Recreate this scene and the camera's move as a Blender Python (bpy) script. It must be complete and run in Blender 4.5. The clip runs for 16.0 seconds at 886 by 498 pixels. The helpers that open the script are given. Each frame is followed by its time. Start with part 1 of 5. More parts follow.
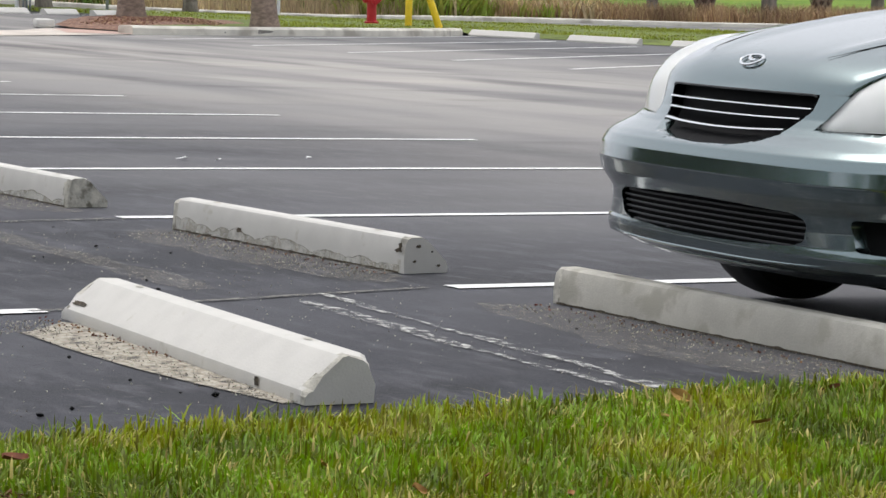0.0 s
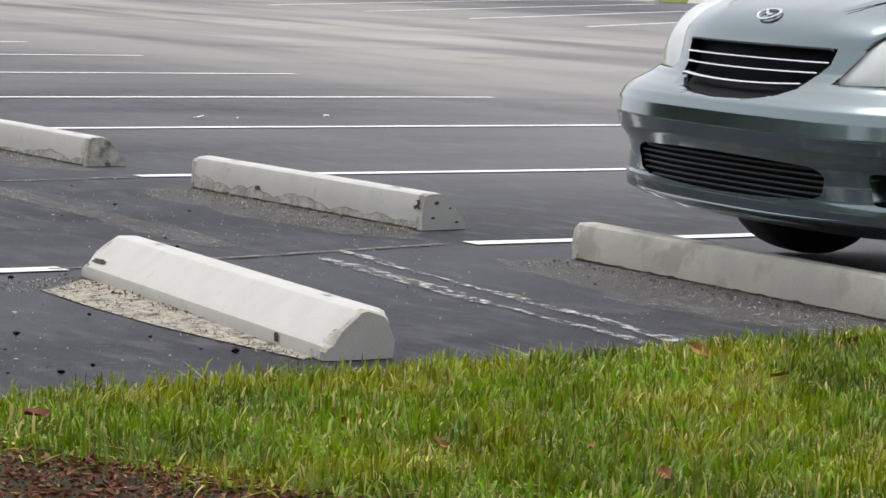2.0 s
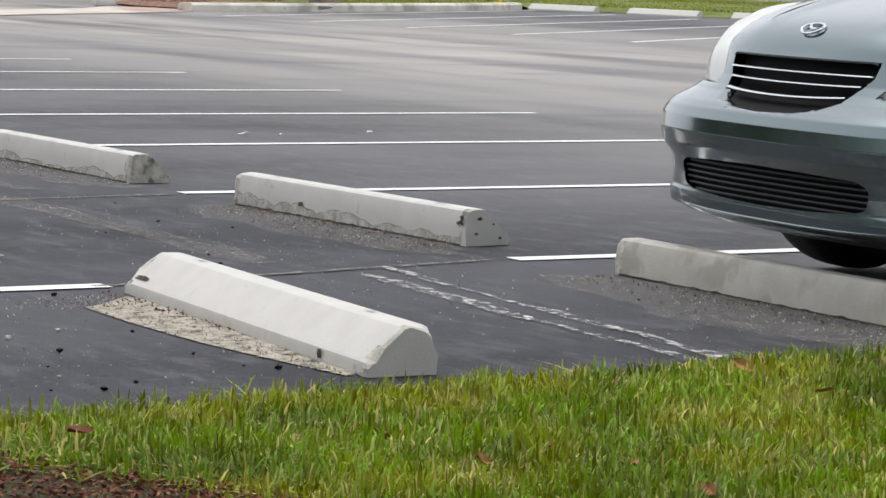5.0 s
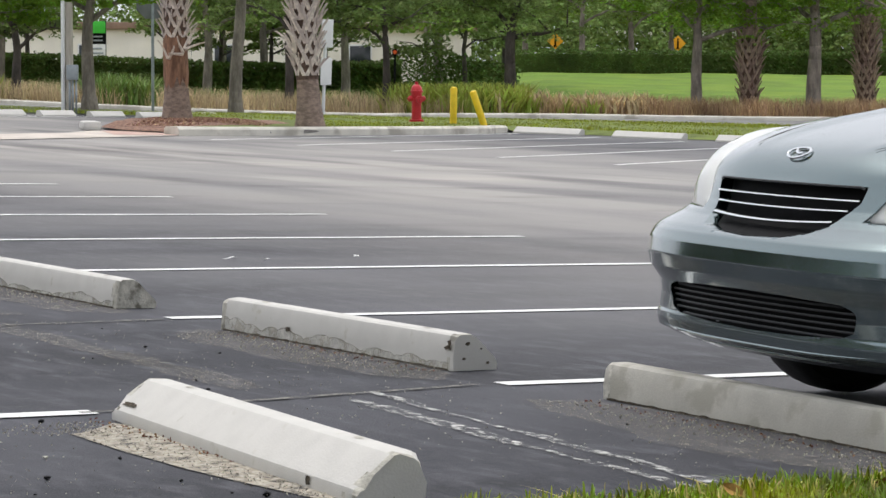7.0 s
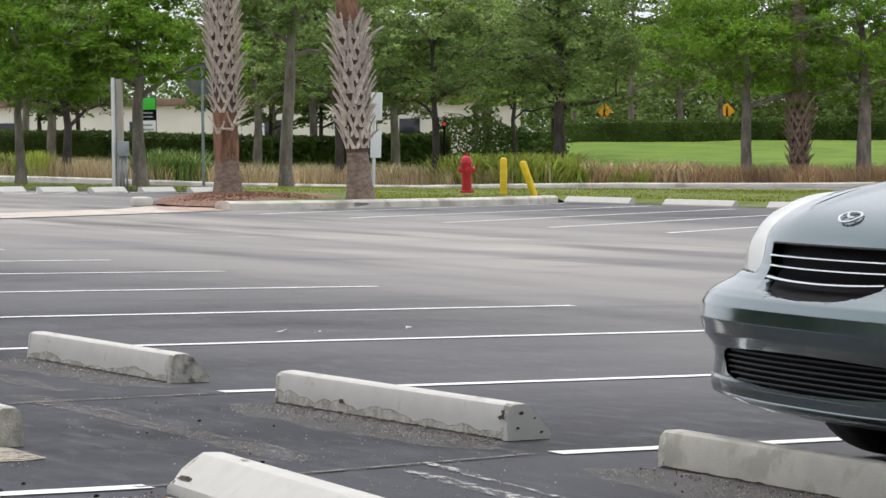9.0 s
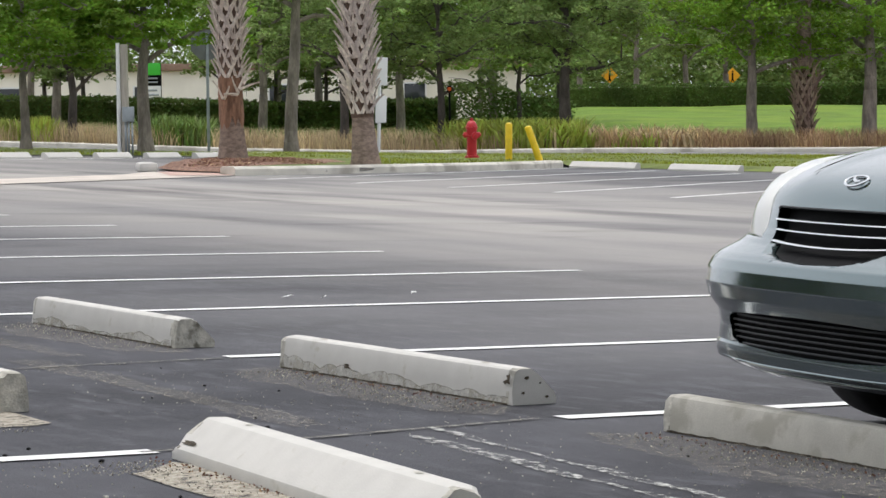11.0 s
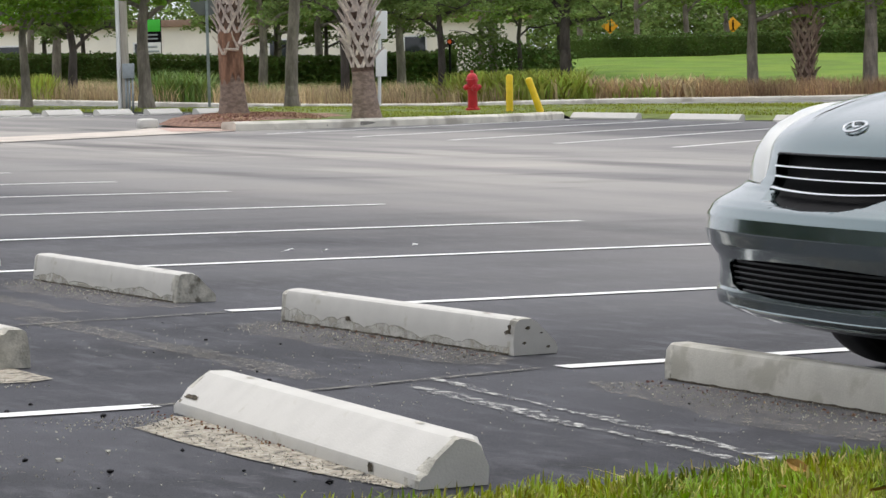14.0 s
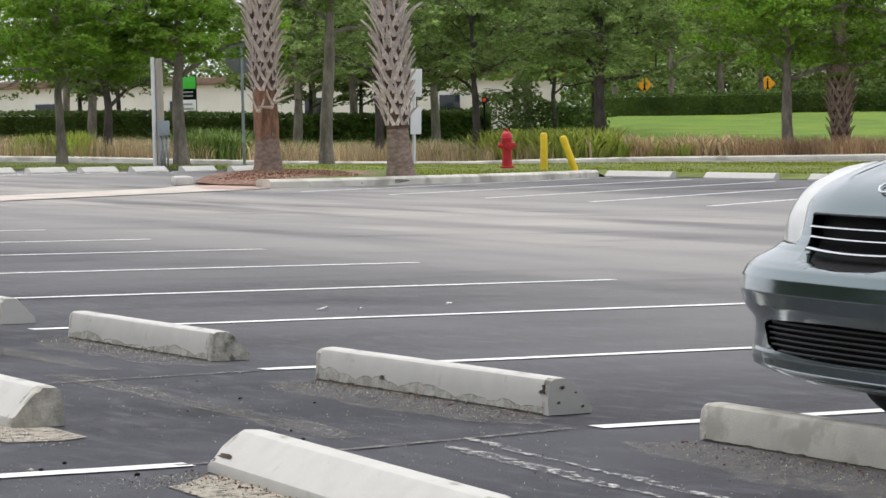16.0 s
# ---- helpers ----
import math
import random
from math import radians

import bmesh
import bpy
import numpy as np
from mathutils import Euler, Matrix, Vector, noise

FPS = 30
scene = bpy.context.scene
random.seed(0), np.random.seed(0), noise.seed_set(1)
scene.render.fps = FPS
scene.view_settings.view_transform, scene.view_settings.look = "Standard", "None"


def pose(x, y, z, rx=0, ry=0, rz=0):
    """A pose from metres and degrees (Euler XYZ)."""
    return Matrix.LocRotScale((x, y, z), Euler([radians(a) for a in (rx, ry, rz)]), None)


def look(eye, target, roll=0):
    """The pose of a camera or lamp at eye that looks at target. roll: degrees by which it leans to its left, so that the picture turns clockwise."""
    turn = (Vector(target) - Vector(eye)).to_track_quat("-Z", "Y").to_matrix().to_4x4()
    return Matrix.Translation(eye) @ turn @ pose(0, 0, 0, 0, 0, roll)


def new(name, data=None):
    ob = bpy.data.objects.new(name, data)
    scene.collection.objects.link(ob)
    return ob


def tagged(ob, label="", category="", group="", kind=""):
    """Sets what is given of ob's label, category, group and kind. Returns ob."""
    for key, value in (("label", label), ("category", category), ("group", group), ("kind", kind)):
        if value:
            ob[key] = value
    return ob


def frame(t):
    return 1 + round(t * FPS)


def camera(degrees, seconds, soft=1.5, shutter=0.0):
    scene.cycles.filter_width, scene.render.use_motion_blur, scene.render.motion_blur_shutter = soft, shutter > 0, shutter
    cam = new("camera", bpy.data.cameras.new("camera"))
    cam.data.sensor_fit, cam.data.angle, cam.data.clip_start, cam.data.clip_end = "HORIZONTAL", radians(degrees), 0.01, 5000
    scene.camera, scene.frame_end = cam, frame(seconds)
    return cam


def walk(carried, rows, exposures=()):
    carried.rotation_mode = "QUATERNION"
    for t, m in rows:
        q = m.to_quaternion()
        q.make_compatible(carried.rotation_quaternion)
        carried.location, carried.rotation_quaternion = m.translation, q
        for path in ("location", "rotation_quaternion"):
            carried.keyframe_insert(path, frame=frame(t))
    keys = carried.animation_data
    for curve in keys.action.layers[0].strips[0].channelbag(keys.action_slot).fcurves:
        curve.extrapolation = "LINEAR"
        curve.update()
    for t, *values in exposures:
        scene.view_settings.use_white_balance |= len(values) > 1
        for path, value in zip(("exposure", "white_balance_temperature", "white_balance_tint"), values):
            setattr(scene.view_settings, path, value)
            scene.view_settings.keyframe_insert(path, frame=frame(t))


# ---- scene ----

# ---------- camera: held by hand in one place, it turns and sways by a centimetre or two
EYE = 1.0527
cam = camera(17.48, 16.0, soft=1.5)
ROWS = [  # seconds, yaw, pitch, lean to the right, sway in x, y, z
    (0, -2.284, -5.310, -0.884, 0.004, -0.001, 0.009),
    (0.5, -1.835, -5.162, -0.745, 0.001, -0.009, 0.007),
    (1, -1.726, -5.006, -0.566, -0.001, -0.014, 0.006),
    (1.5, -1.729, -5.810, -0.580, -0.001, -0.019, 0.001),
    (2, -1.948, -6.127, -0.560, -0.000, -0.017, 0.001),
    (2.5, -1.670, -5.729, -0.461, -0.003, -0.019, 0.002),
    (3, -1.369, -5.611, -0.441, -0.004, -0.019, 0.002),
    (3.5, -1.434, -5.765, -0.434, -0.000, -0.017, 0.001),
    (4, -1.235, -5.800, -0.346, 0.004, -0.014, -0.001),
    (4.2, -0.965, -5.763, -0.250, 0.004, -0.012, 0.001),
    (6.3, -1.548, -5.927, -0.203, -0.001, 0.010, -0.004),
    (6.5, -1.567, -5.642, -0.064, -0.000, 0.008, -0.004),
    (7, -1.338, -3.383, -0.147, -0.003, 0.003, 0.008),
    (7.5, -1.212, -2.694, -0.048, -0.005, -0.002, 0.007),
    (8, -0.476, -2.018, 0.505, -0.004, -0.005, 0.006),
    (8.5, -0.346, -1.818, 0.550, -0.003, -0.007, 0.005),
    (9, -0.320, -1.959, 0.713, -0.004, -0.007, 0.004),
    (9.2, -0.253, -1.980, 0.808, -0.003, -0.006, 0.003),
    (11.3, -0.178, -2.685, 0.766, -0.003, 0.013, -0.000),
    (11.5, -0.097, -2.583, 0.806, -0.004, 0.012, -0.002),
    (12, -0.062, -2.825, 0.762, -0.004, 0.012, -0.002),
    (12.5, -0.154, -2.607, 0.672, -0.003, 0.015, -0.002),
    (13, -0.317, -3.461, 0.930, -0.004, 0.016, -0.008),
    (13.5, 0.323, -3.548, 1.685, 0.006, 0.014, -0.006),
    (14, -0.129, -3.579, 1.504, 0.008, 0.013, -0.007),
    (14.5, 0.016, -3.707, 1.453, 0.005, 0.011, -0.007),
    (15, 0.160, -3.622, 1.491, 0.006, 0.012, -0.007),
    (15.5, 0.169, -3.675, 1.617, 0.007, 0.017, -0.009),
    (16, 0.519, -2.417, 1.366, 0.006, 0.017, -0.001),
]
walk(cam, [(t, pose(x, y, EYE + z, 90 + pitch, 0, yaw) @ pose(0, 0, 0, 0, 0, -lean)) for t, yaw, pitch, lean, x, y, z in ROWS])

# ---------- light: a bright overcast sky
world = bpy.data.worlds.new("world")
scene.world = world
world.use_nodes = True
wn = world.node_tree
sky = wn.nodes.new("ShaderNodeTexSky")
sky.sky_type, sky.sun_disc = "NISHITA", False
sky.sun_elevation, sky.sun_rotation = radians(76), radians(-20)
sky.dust_density, sky.air_density = 4.0, 1.0
soft_sky = wn.nodes.new("ShaderNodeHueSaturation")
soft_sky.inputs["Saturation"].default_value = 0.26
wn.links.new(sky.outputs[0], soft_sky.inputs["Color"])
cloud = wn.nodes.new("ShaderNodeMix")
cloud.data_type, cloud.blend_type = "RGBA", "LIGHTEN"
cloud.inputs[0].default_value = 1.0
cloud.inputs[7].default_value = (4.5, 4.65, 5.0, 1)
wn.links.new(soft_sky.outputs[0], cloud.inputs[6])
wn.links.new(cloud.outputs[2], wn.nodes["Background"].inputs["Color"])
wn.nodes["Background"].inputs["Strength"].default_value = 0.2
sun = new("sun", bpy.data.lights.new("sun", "SUN"))
sun.data.energy, sun.data.angle, sun.data.color = 0.45, radians(40), (1.0, 0.95, 0.87)
sun.matrix_world = look((0, 0, 60), (20 * math.sin(radians(20)), -20 * math.cos(radians(20)), 60 - 20 * math.tan(radians(76))))
scene.view_settings.exposure = 0.0


# ---------- materials
def mat(name, color, rough=0.8, metal=0.0, spread=0.25, scale=6.0, fine=60.0, bump=0.3, depth=0.01, island=0.0, rand=0.0,
        second=None, amount=0.5, second_scale=2.0, coords="Object", coat=0.0, trans=0.0, stretch=(1, 1, 1), spec=0.5, hue=0.08):
    """A surface with grain at two scales, and a second colour in patches."""
    m = bpy.data.materials.new(name)
    m.use_nodes = True
    t = m.node_tree
    n, l = t.nodes, t.links
    b = n["Principled BSDF"]
    b.inputs["Roughness"].default_value = rough
    b.inputs["Metallic"].default_value = metal
    b.inputs["Coat Weight"].default_value = coat
    b.inputs["Coat Roughness"].default_value = 0.04
    b.inputs["Specular IOR Level"].default_value = spec
    tc = n.new("ShaderNodeTexCoord")
    mp = n.new("ShaderNodeMapping")
    mp.inputs["Scale"].default_value = stretch
    l.new(tc.outputs[coords], mp.inputs["Vector"])

    def tex(sc, det=4.0):
        x = n.new("ShaderNodeTexNoise")
        x.inputs["Scale"].default_value, x.inputs["Detail"].default_value = sc, det
        l.new(mp.outputs[0], x.inputs["Vector"])
        return x.outputs["Fac"]

    def mixc(fac, a, c, mode="MIX"):
        x = n.new("ShaderNodeMix")
        x.data_type, x.blend_type = "RGBA", mode
        for key, v in ((0, fac), (6, a), (7, c)):
            if isinstance(v, (int, float)):
                x.inputs[key].default_value = v
            elif isinstance(v, tuple):
                x.inputs[key].default_value = (*v, 1)
            else:
                l.new(v, x.inputs[key])
        return x.outputs[2]

    def ramp(v, a, c):
        x = n.new("ShaderNodeMapRange")
        x.interpolation_type = "SMOOTHSTEP"
        x.inputs[1].default_value, x.inputs[2].default_value = a, c
        l.new(v, x.inputs[0])
        return x.outputs[0]

    def math2(op, a, c):
        x = n.new("ShaderNodeMath")
        x.operation = op
        for key, v in ((0, a), (1, c)):
            if isinstance(v, (int, float)):
                x.inputs[key].default_value = v
            else:
                l.new(v, x.inputs[key])
        return x.outputs[0]

    col = mixc(ramp(tex(scale), 0.3, 0.7), tuple(c * (1 - spread) for c in color), tuple(min(1, c * (1 + spread)) for c in color))
    f = tex(fine, 3.0)
    col = mixc(ramp(f, 0.35, 0.7), mixc(1.0, col, (1 - spread * 0.6,) * 3, "MULTIPLY"), col)
    if second:
        a = 0.62 - 0.24 * amount
        col = mixc(ramp(tex(second_scale, 6.0), a - 0.07, a + 0.07), col, second)
    if island or rand:
        if island:
            g = n.new("ShaderNodeNewGeometry").outputs["Random Per Island"]
        else:
            g = n.new("ShaderNodeObjectInfo").outputs["Random"]
        k = island or rand
        h = n.new("ShaderNodeHueSaturation")
        l.new(math2("ADD", math2("MULTIPLY", g, hue * k), 0.5 - hue / 2 * k), h.inputs["Hue"])
        l.new(math2("ADD", math2("MULTIPLY", g, 0.9 * k), 1 - 0.45 * k), h.inputs["Value"])
        l.new(col, h.inputs["Color"])
        col = h.outputs[0]
    l.new(col, b.inputs["Base Color"])
    if bump:
        bp = n.new("ShaderNodeBump")
        bp.inputs["Strength"].default_value, bp.inputs["Distance"].default_value = bump, depth
        l.new(f, bp.inputs["Height"])
        l.new(bp.outputs[0], b.inputs["Normal"])
    if trans:
        tl = n.new("ShaderNodeBsdfTranslucent")
        l.new(col, tl.inputs["Color"])
        ms = n.new("ShaderNodeMixShader")
        ms.inputs[0].default_value = trans
        l.new(b.outputs[0], ms.inputs[1])
        l.new(tl.outputs[0], ms.inputs[2])
        l.new(ms.outputs[0], n["Material Output"].inputs["Surface"])
    m["helpers"] = 1
    return m


def worn(m, scale, low, high, stretch=(1, 1, 1)):
    """Lets the ground show through where paint has worn off."""
    t = m.node_tree
    n, l = t.nodes, t.links
    tc, mp, x, r = (n.new("ShaderNode" + k) for k in ("TexCoord", "Mapping", "TexNoise", "MapRange"))
    mp.inputs["Scale"].default_value = stretch
    x.inputs["Scale"].default_value, x.inputs["Detail"].default_value, x.inputs["Roughness"].default_value = scale, 8.0, 0.7
    r.inputs[1].default_value, r.inputs[2].default_value = low, high
    l.new(tc.outputs["Object"], mp.inputs["Vector"])
    l.new(mp.outputs[0], x.inputs["Vector"])
    l.new(x.outputs["Fac"], r.inputs[0])
    l.new(r.outputs[0], n["Principled BSDF"].inputs["Alpha"])
    return m


ASPHALT = mat("asphalt", (0.04, 0.041, 0.049), 0.85, spec=0.3, spread=0.3, scale=1.1, fine=150, bump=0.8, depth=0.004)
ROAD = mat("road_asphalt", (0.24, 0.235, 0.23), 0.85, spread=0.2, scale=0.6, fine=90, bump=0.3)
PAINT = worn(mat("line_paint", (0.86, 0.86, 0.84), 0.6, spread=0.06, scale=12, fine=150, bump=0.2, depth=0.002), 22, 0.17, 0.27)
OLD_PAINT = worn(mat("old_line_paint", (0.6, 0.6, 0.57), 0.75, spread=0.15, scale=20, fine=150), 30, 0.46, 0.64, (1, 0.5, 1))
JOINT = worn(mat("dusty_joint", (0.22, 0.21, 0.19), 0.9, spread=0.3, scale=20, fine=200), 12, 0.36, 0.62)
DUST = worn(mat("grey_dust", (0.42, 0.385, 0.325), 0.9, spread=0.3, scale=20, fine=200), 40, 0.46, 0.8, (1.4, 0.7, 1))
AGGREGATE = worn(mat("exposed_aggregate", (0.43, 0.395, 0.33), 0.9, spread=0.2, scale=60, fine=150, bump=0.0, depth=0.004, second=(0.3, 0.26, 0.2), amount=0.3, second_scale=70), 16, 0.3, 0.52)
CONCRETE = mat("painted_concrete", (0.61, 0.595, 0.56), 0.75, spread=0.035, scale=9, fine=150, bump=0.35, depth=0.003, second=(0.5, 0.48, 0.42), amount=-0.35, second_scale=14)
RAW_CONCRETE = mat("broken_concrete", (0.52, 0.5, 0.44), 0.95, spread=0.22, scale=22, fine=110, bump=0.6, depth=0.006, second=(0.16, 0.15, 0.12), amount=0.02, second_scale=16)
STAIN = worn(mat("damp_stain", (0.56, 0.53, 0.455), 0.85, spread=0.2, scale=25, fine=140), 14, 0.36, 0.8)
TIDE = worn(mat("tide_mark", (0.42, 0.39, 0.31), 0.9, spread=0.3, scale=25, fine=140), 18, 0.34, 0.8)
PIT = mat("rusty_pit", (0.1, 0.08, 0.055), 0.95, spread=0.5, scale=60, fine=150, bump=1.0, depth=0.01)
GRAVEL = mat("pale_gravel", (0.45, 0.42, 0.36), 0.9, spread=0.2, scale=40, fine=150, island=1.0)
CLEAR = mat("clear_lens", (0.95, 0.96, 0.96), 0.03, spread=0.01, bump=0.0)
CLEAR.node_tree.nodes["Principled BSDF"].inputs["Transmission Weight"].default_value = 0.92
CLEAR.node_tree.nodes["Principled BSDF"].inputs["IOR"].default_value = 1.25
KERB = mat("kerb_concrete", (0.74, 0.71, 0.63), 0.85, spread=0.12, scale=2, fine=60, second=(0.45, 0.42, 0.36), amount=0.2, second_scale=1.5)
BRICK_BAND = mat("red_dusted_concrete", (0.56, 0.39, 0.33), 0.9, spread=0.15, scale=2, fine=40)
ISLAND_MULCH = mat("weathered_mulch", (0.34, 0.2, 0.145), 0.95, spread=0.35, scale=12, fine=60, bump=1.0, depth=0.03)
ISLAND_CHIP = mat("weathered_bark_chip", (0.4, 0.235, 0.165), 0.9, spread=0.3, scale=12, fine=80, island=0.8)
CHIP = mat("bark_chip", (0.23, 0.095, 0.05), 0.9, spread=0.3, scale=12, fine=80, island=0.9)
SOIL = mat("soil_thatch", (0.06, 0.052, 0.02), 0.95, spread=0.35, scale=30, fine=120, bump=1.0, depth=0.02)
GRASS = mat("grass_blade", (0.208, 0.3, 0.004), 0.55, spread=0.34, scale=2.6, fine=14, bump=0.0, island=1.2, trans=0.3, hue=0.05, second=(0.31, 0.33, 0.01), amount=0.24, second_scale=2.3)
STRAW = mat("dry_blade", (0.62, 0.53, 0.17), 0.7, spread=0.2, scale=9, fine=40, bump=0.0, island=0.5, trans=0.25)
LEAF_LITTER = mat("fallen_leaf", (0.3, 0.13, 0.04), 0.8, spread=0.3, scale=15, fine=60, rand=0.8)
VERGE_GROUND = mat("verge_ground", (0.15, 0.19, 0.04), 0.95, spread=0.3, scale=1.2, fine=14, bump=0.6, depth=0.04)
# grime and the car's shade, both put into one darker concrete colour
GRIMY_SHADED = mat("grimy_shaded_concrete", (0.56, 0.54, 0.48), 0.8, spread=0.12, scale=5, fine=150, bump=0.35, depth=0.003, second=(0.42, 0.4, 0.34), amount=0.2, second_scale=8)
VERGE = mat("verge_blade", (0.29, 0.33, 0.03), 0.6, spread=0.3, scale=0.7, fine=8, bump=0.0, island=0.8, trans=0.3, hue=0.06)
SHADE_SCUFF = worn(mat("grey_shade_scuff", (0.3, 0.285, 0.26), 0.9, spread=0.3, scale=6, fine=40), 5, 0.3, 0.6)
BAND = mat("dusty_concrete", (0.6, 0.54, 0.48), 0.9, spread=0.12, scale=2, fine=50)
LAWN = mat("mown_lawn", (0.125, 0.225, 0.008), 0.9, spread=0.2, scale=0.5, fine=14, bump=0.6, depth=0.05, second=(0.155, 0.24, 0.01), amount=0.25, second_scale=0.25)
FIELD = mat("field", (0.2, 0.19, 0.08), 0.95, spread=0.3, scale=0.4, fine=8, bump=0.6, depth=0.1)
BARK = mat("oak_bark", (0.27, 0.235, 0.2), 0.95, spread=0.35, scale=5, fine=30, bump=1.0, depth=0.03, stretch=(1, 1, 0.3))
# the oak bark again, darkened for trunks under the darker crowns
DARK_BARK = mat("oak_bark_darkened", (0.1, 0.085, 0.075), 0.95, spread=0.35, scale=5, fine=30, bump=1.0, depth=0.03, stretch=(1, 1, 0.3))
PALM_BARK = mat("palm_bark", (0.3, 0.225, 0.18), 0.95, spread=0.3, scale=8, fine=30, bump=1.0, depth=0.02, stretch=(1, 1, 2.0))
PALM_FIBRE = mat("palm_fibre", (0.3, 0.165, 0.105), 0.95, spread=0.4, scale=9, fine=40, bump=1.0, depth=0.03, stretch=(1, 1, 0.25))
CORE = mat("palm_core", (0.14, 0.09, 0.065), 0.95, spread=0.4, scale=9, fine=40, bump=1.0, depth=0.03)
BOOT = mat("palm_boot", (0.68, 0.6, 0.53), 0.9, spread=0.25, scale=10, fine=50, bump=0.6, rand=0.45)
DARK_BOOT = mat("dark_palm_boot", (0.36, 0.27, 0.21), 0.9, spread=0.25, scale=10, fine=50, bump=0.6, rand=0.6)
PALM_LEAF = mat("palm_leaf", (0.1, 0.14, 0.04), 0.5, spread=0.2, scale=4, fine=30, bump=0.0, island=0.4, trans=0.25)
LEAF_DARK = mat("oak_leaf_dark", (0.265, 0.37, 0.115), 0.75, spec=0.25, spread=0.42, scale=0.7, fine=5, bump=0.0, island=0.4, trans=0.3)
LEAF_MID = mat("oak_leaf", (0.23, 0.35, 0.06), 0.75, spec=0.25, spread=0.42, scale=0.7, fine=5, bump=0.0, island=0.4, trans=0.35)
# the same leaf in a lighter green, for the brighter crowns
LEAF_LIGHT = mat("oak_leaf_light", (0.225, 0.385, 0.045), 0.75, spec=0.25, spread=0.42, scale=0.8, fine=5, bump=0.0, island=0.4, trans=0.42)
HEDGE = mat("hedge_leaf", (0.1, 0.155, 0.035), 0.75, spec=0.25, spread=0.3, scale=0.8, fine=6, bump=0.0, island=0.7, trans=0.25)
REED = mat("reed", (0.46, 0.53, 0.1), 0.6, spread=0.3, scale=0.5, fine=6, bump=0.0, island=0.7, trans=0.3)
PALMETTO = mat("palmetto_leaf", (0.18, 0.27, 0.06), 0.55, spread=0.35, scale=0.6, fine=6, bump=0.0, island=0.7, trans=0.25)
DRY_REED = mat("dry_reed", (0.68, 0.53, 0.33), 0.8, spread=0.3, scale=0.6, fine=6, bump=0.0, island=0.6, trans=0.25)
RUST_REED = mat("rusty_reed", (0.56, 0.38, 0.23), 0.8, spread=0.3, scale=0.6, fine=6, bump=0.0, island=0.6, trans=0.25)
SIGN_BACK = mat("dull_sign_back", (0.2, 0.21, 0.22), 0.6, spread=0.1, scale=4, fine=40, bump=0.02)
RED = mat("hydrant_red", (0.55, 0.02, 0.03), 0.35, spread=0.12, scale=8, fine=60, bump=0.1)
YELLOW = mat("bollard_yellow", (0.85, 0.6, 0.02), 0.5, spread=0.08, scale=7, fine=60, bump=0.1)
GALV = mat("galvanised_steel", (0.36, 0.4, 0.42), 0.5, 0.5, spread=0.12, scale=5, fine=60, bump=0.05)
WHITE = mat("white_panel", (0.8, 0.81, 0.8), 0.5, spread=0.03, scale=3, fine=40, bump=0.05)
AMBER = mat("sign_amber", (0.9, 0.42, 0.01), 0.5, spread=0.04, scale=3, fine=40, bump=0.0)
BLACK = mat("black_plastic", (0.005, 0.005, 0.006), 0.6, spec=0.1, spread=0.2, scale=9, fine=80, bump=0.05)
WALL = mat("cream_stucco", (0.9, 0.86, 0.77), 0.9, spread=0.06, scale=0.5, fine=15)
ROOF = mat("roof_tile", (0.3, 0.2, 0.15), 0.9, spread=0.2, scale=1, fine=12)
GLASS_DARK = mat("dark_window", (0.03, 0.035, 0.04), 0.08, spread=0.05, bump=0.0)
GREEN = mat("sign_green", (0.06, 0.55, 0.05), 0.5, spread=0.05, bump=0.0)
CAR_PAINT = mat("sage_metallic_paint", (0.098, 0.158, 0.166), 0.2, 1.0, spread=0.03, scale=2, fine=900, bump=0.02, depth=0.001, coat=1.0)
CAR_PAINT.node_tree.nodes["Principled BSDF"].inputs["Coat IOR"].default_value = 2.2
CAR_PAINT.node_tree.nodes["Principled BSDF"].inputs["Coat Roughness"].default_value = 0.09
CHROME = mat("chrome", (0.85, 0.86, 0.87), 0.12, 1.0, spread=0.02, bump=0.0)
LENS = mat("headlight_lens", (0.85, 0.86, 0.85), 0.12, spread=0.08, scale=6, fine=30, bump=0.0, coat=1.0)
RUBBER = mat("tyre_rubber", (0.02, 0.02, 0.021), 0.8, spread=0.2, scale=9, fine=60, bump=0.3)
SLAT = mat("grey_plastic_slat", (0.022, 0.023, 0.025), 0.5, spread=0.1, scale=9, fine=80, bump=0.03)
TRIM = mat("dark_seam_reflection", (0.02, 0.023, 0.025), 0.6, spread=0.2, bump=0.0)
ORANGE = mat("signal_orange", (0.9, 0.12, 0.01), 0.5, spread=0.05, bump=0.0)


# ---------- building helpers
def link(name, me, material, parent=None, label="", smooth=True):
    if material is not None:
        me.materials.append(material)
    if smooth:
        me.polygons.foreach_set("use_smooth", [True] * len(me.polygons))
    ob = new(name, me)
    if parent:
        ob.parent = parent
    return tagged(ob, label)


def part(name, bm, material, parent=None, label="", smooth=True, sharp=40):
    """One bmesh as one mesh object, under a thing or a part."""
    bmesh.ops.recalc_face_normals(bm, faces=bm.faces)
    for e in bm.edges:
        if len(e.link_faces) == 2 and e.calc_face_angle(0) > radians(sharp):
            e.smooth = False
    me = bpy.data.meshes.new(name)
    bm.to_mesh(me)
    bm.free()
    return link(name, me, material, parent, label, smooth)


def raw(name, verts, faces, material, parent=None, label="", smooth=False):
    me = bpy.data.meshes.new(name)
    me.from_pydata([tuple(v) for v in verts], [], [tuple(f) for f in faces])
    return link(name, me, material, parent, label, smooth)


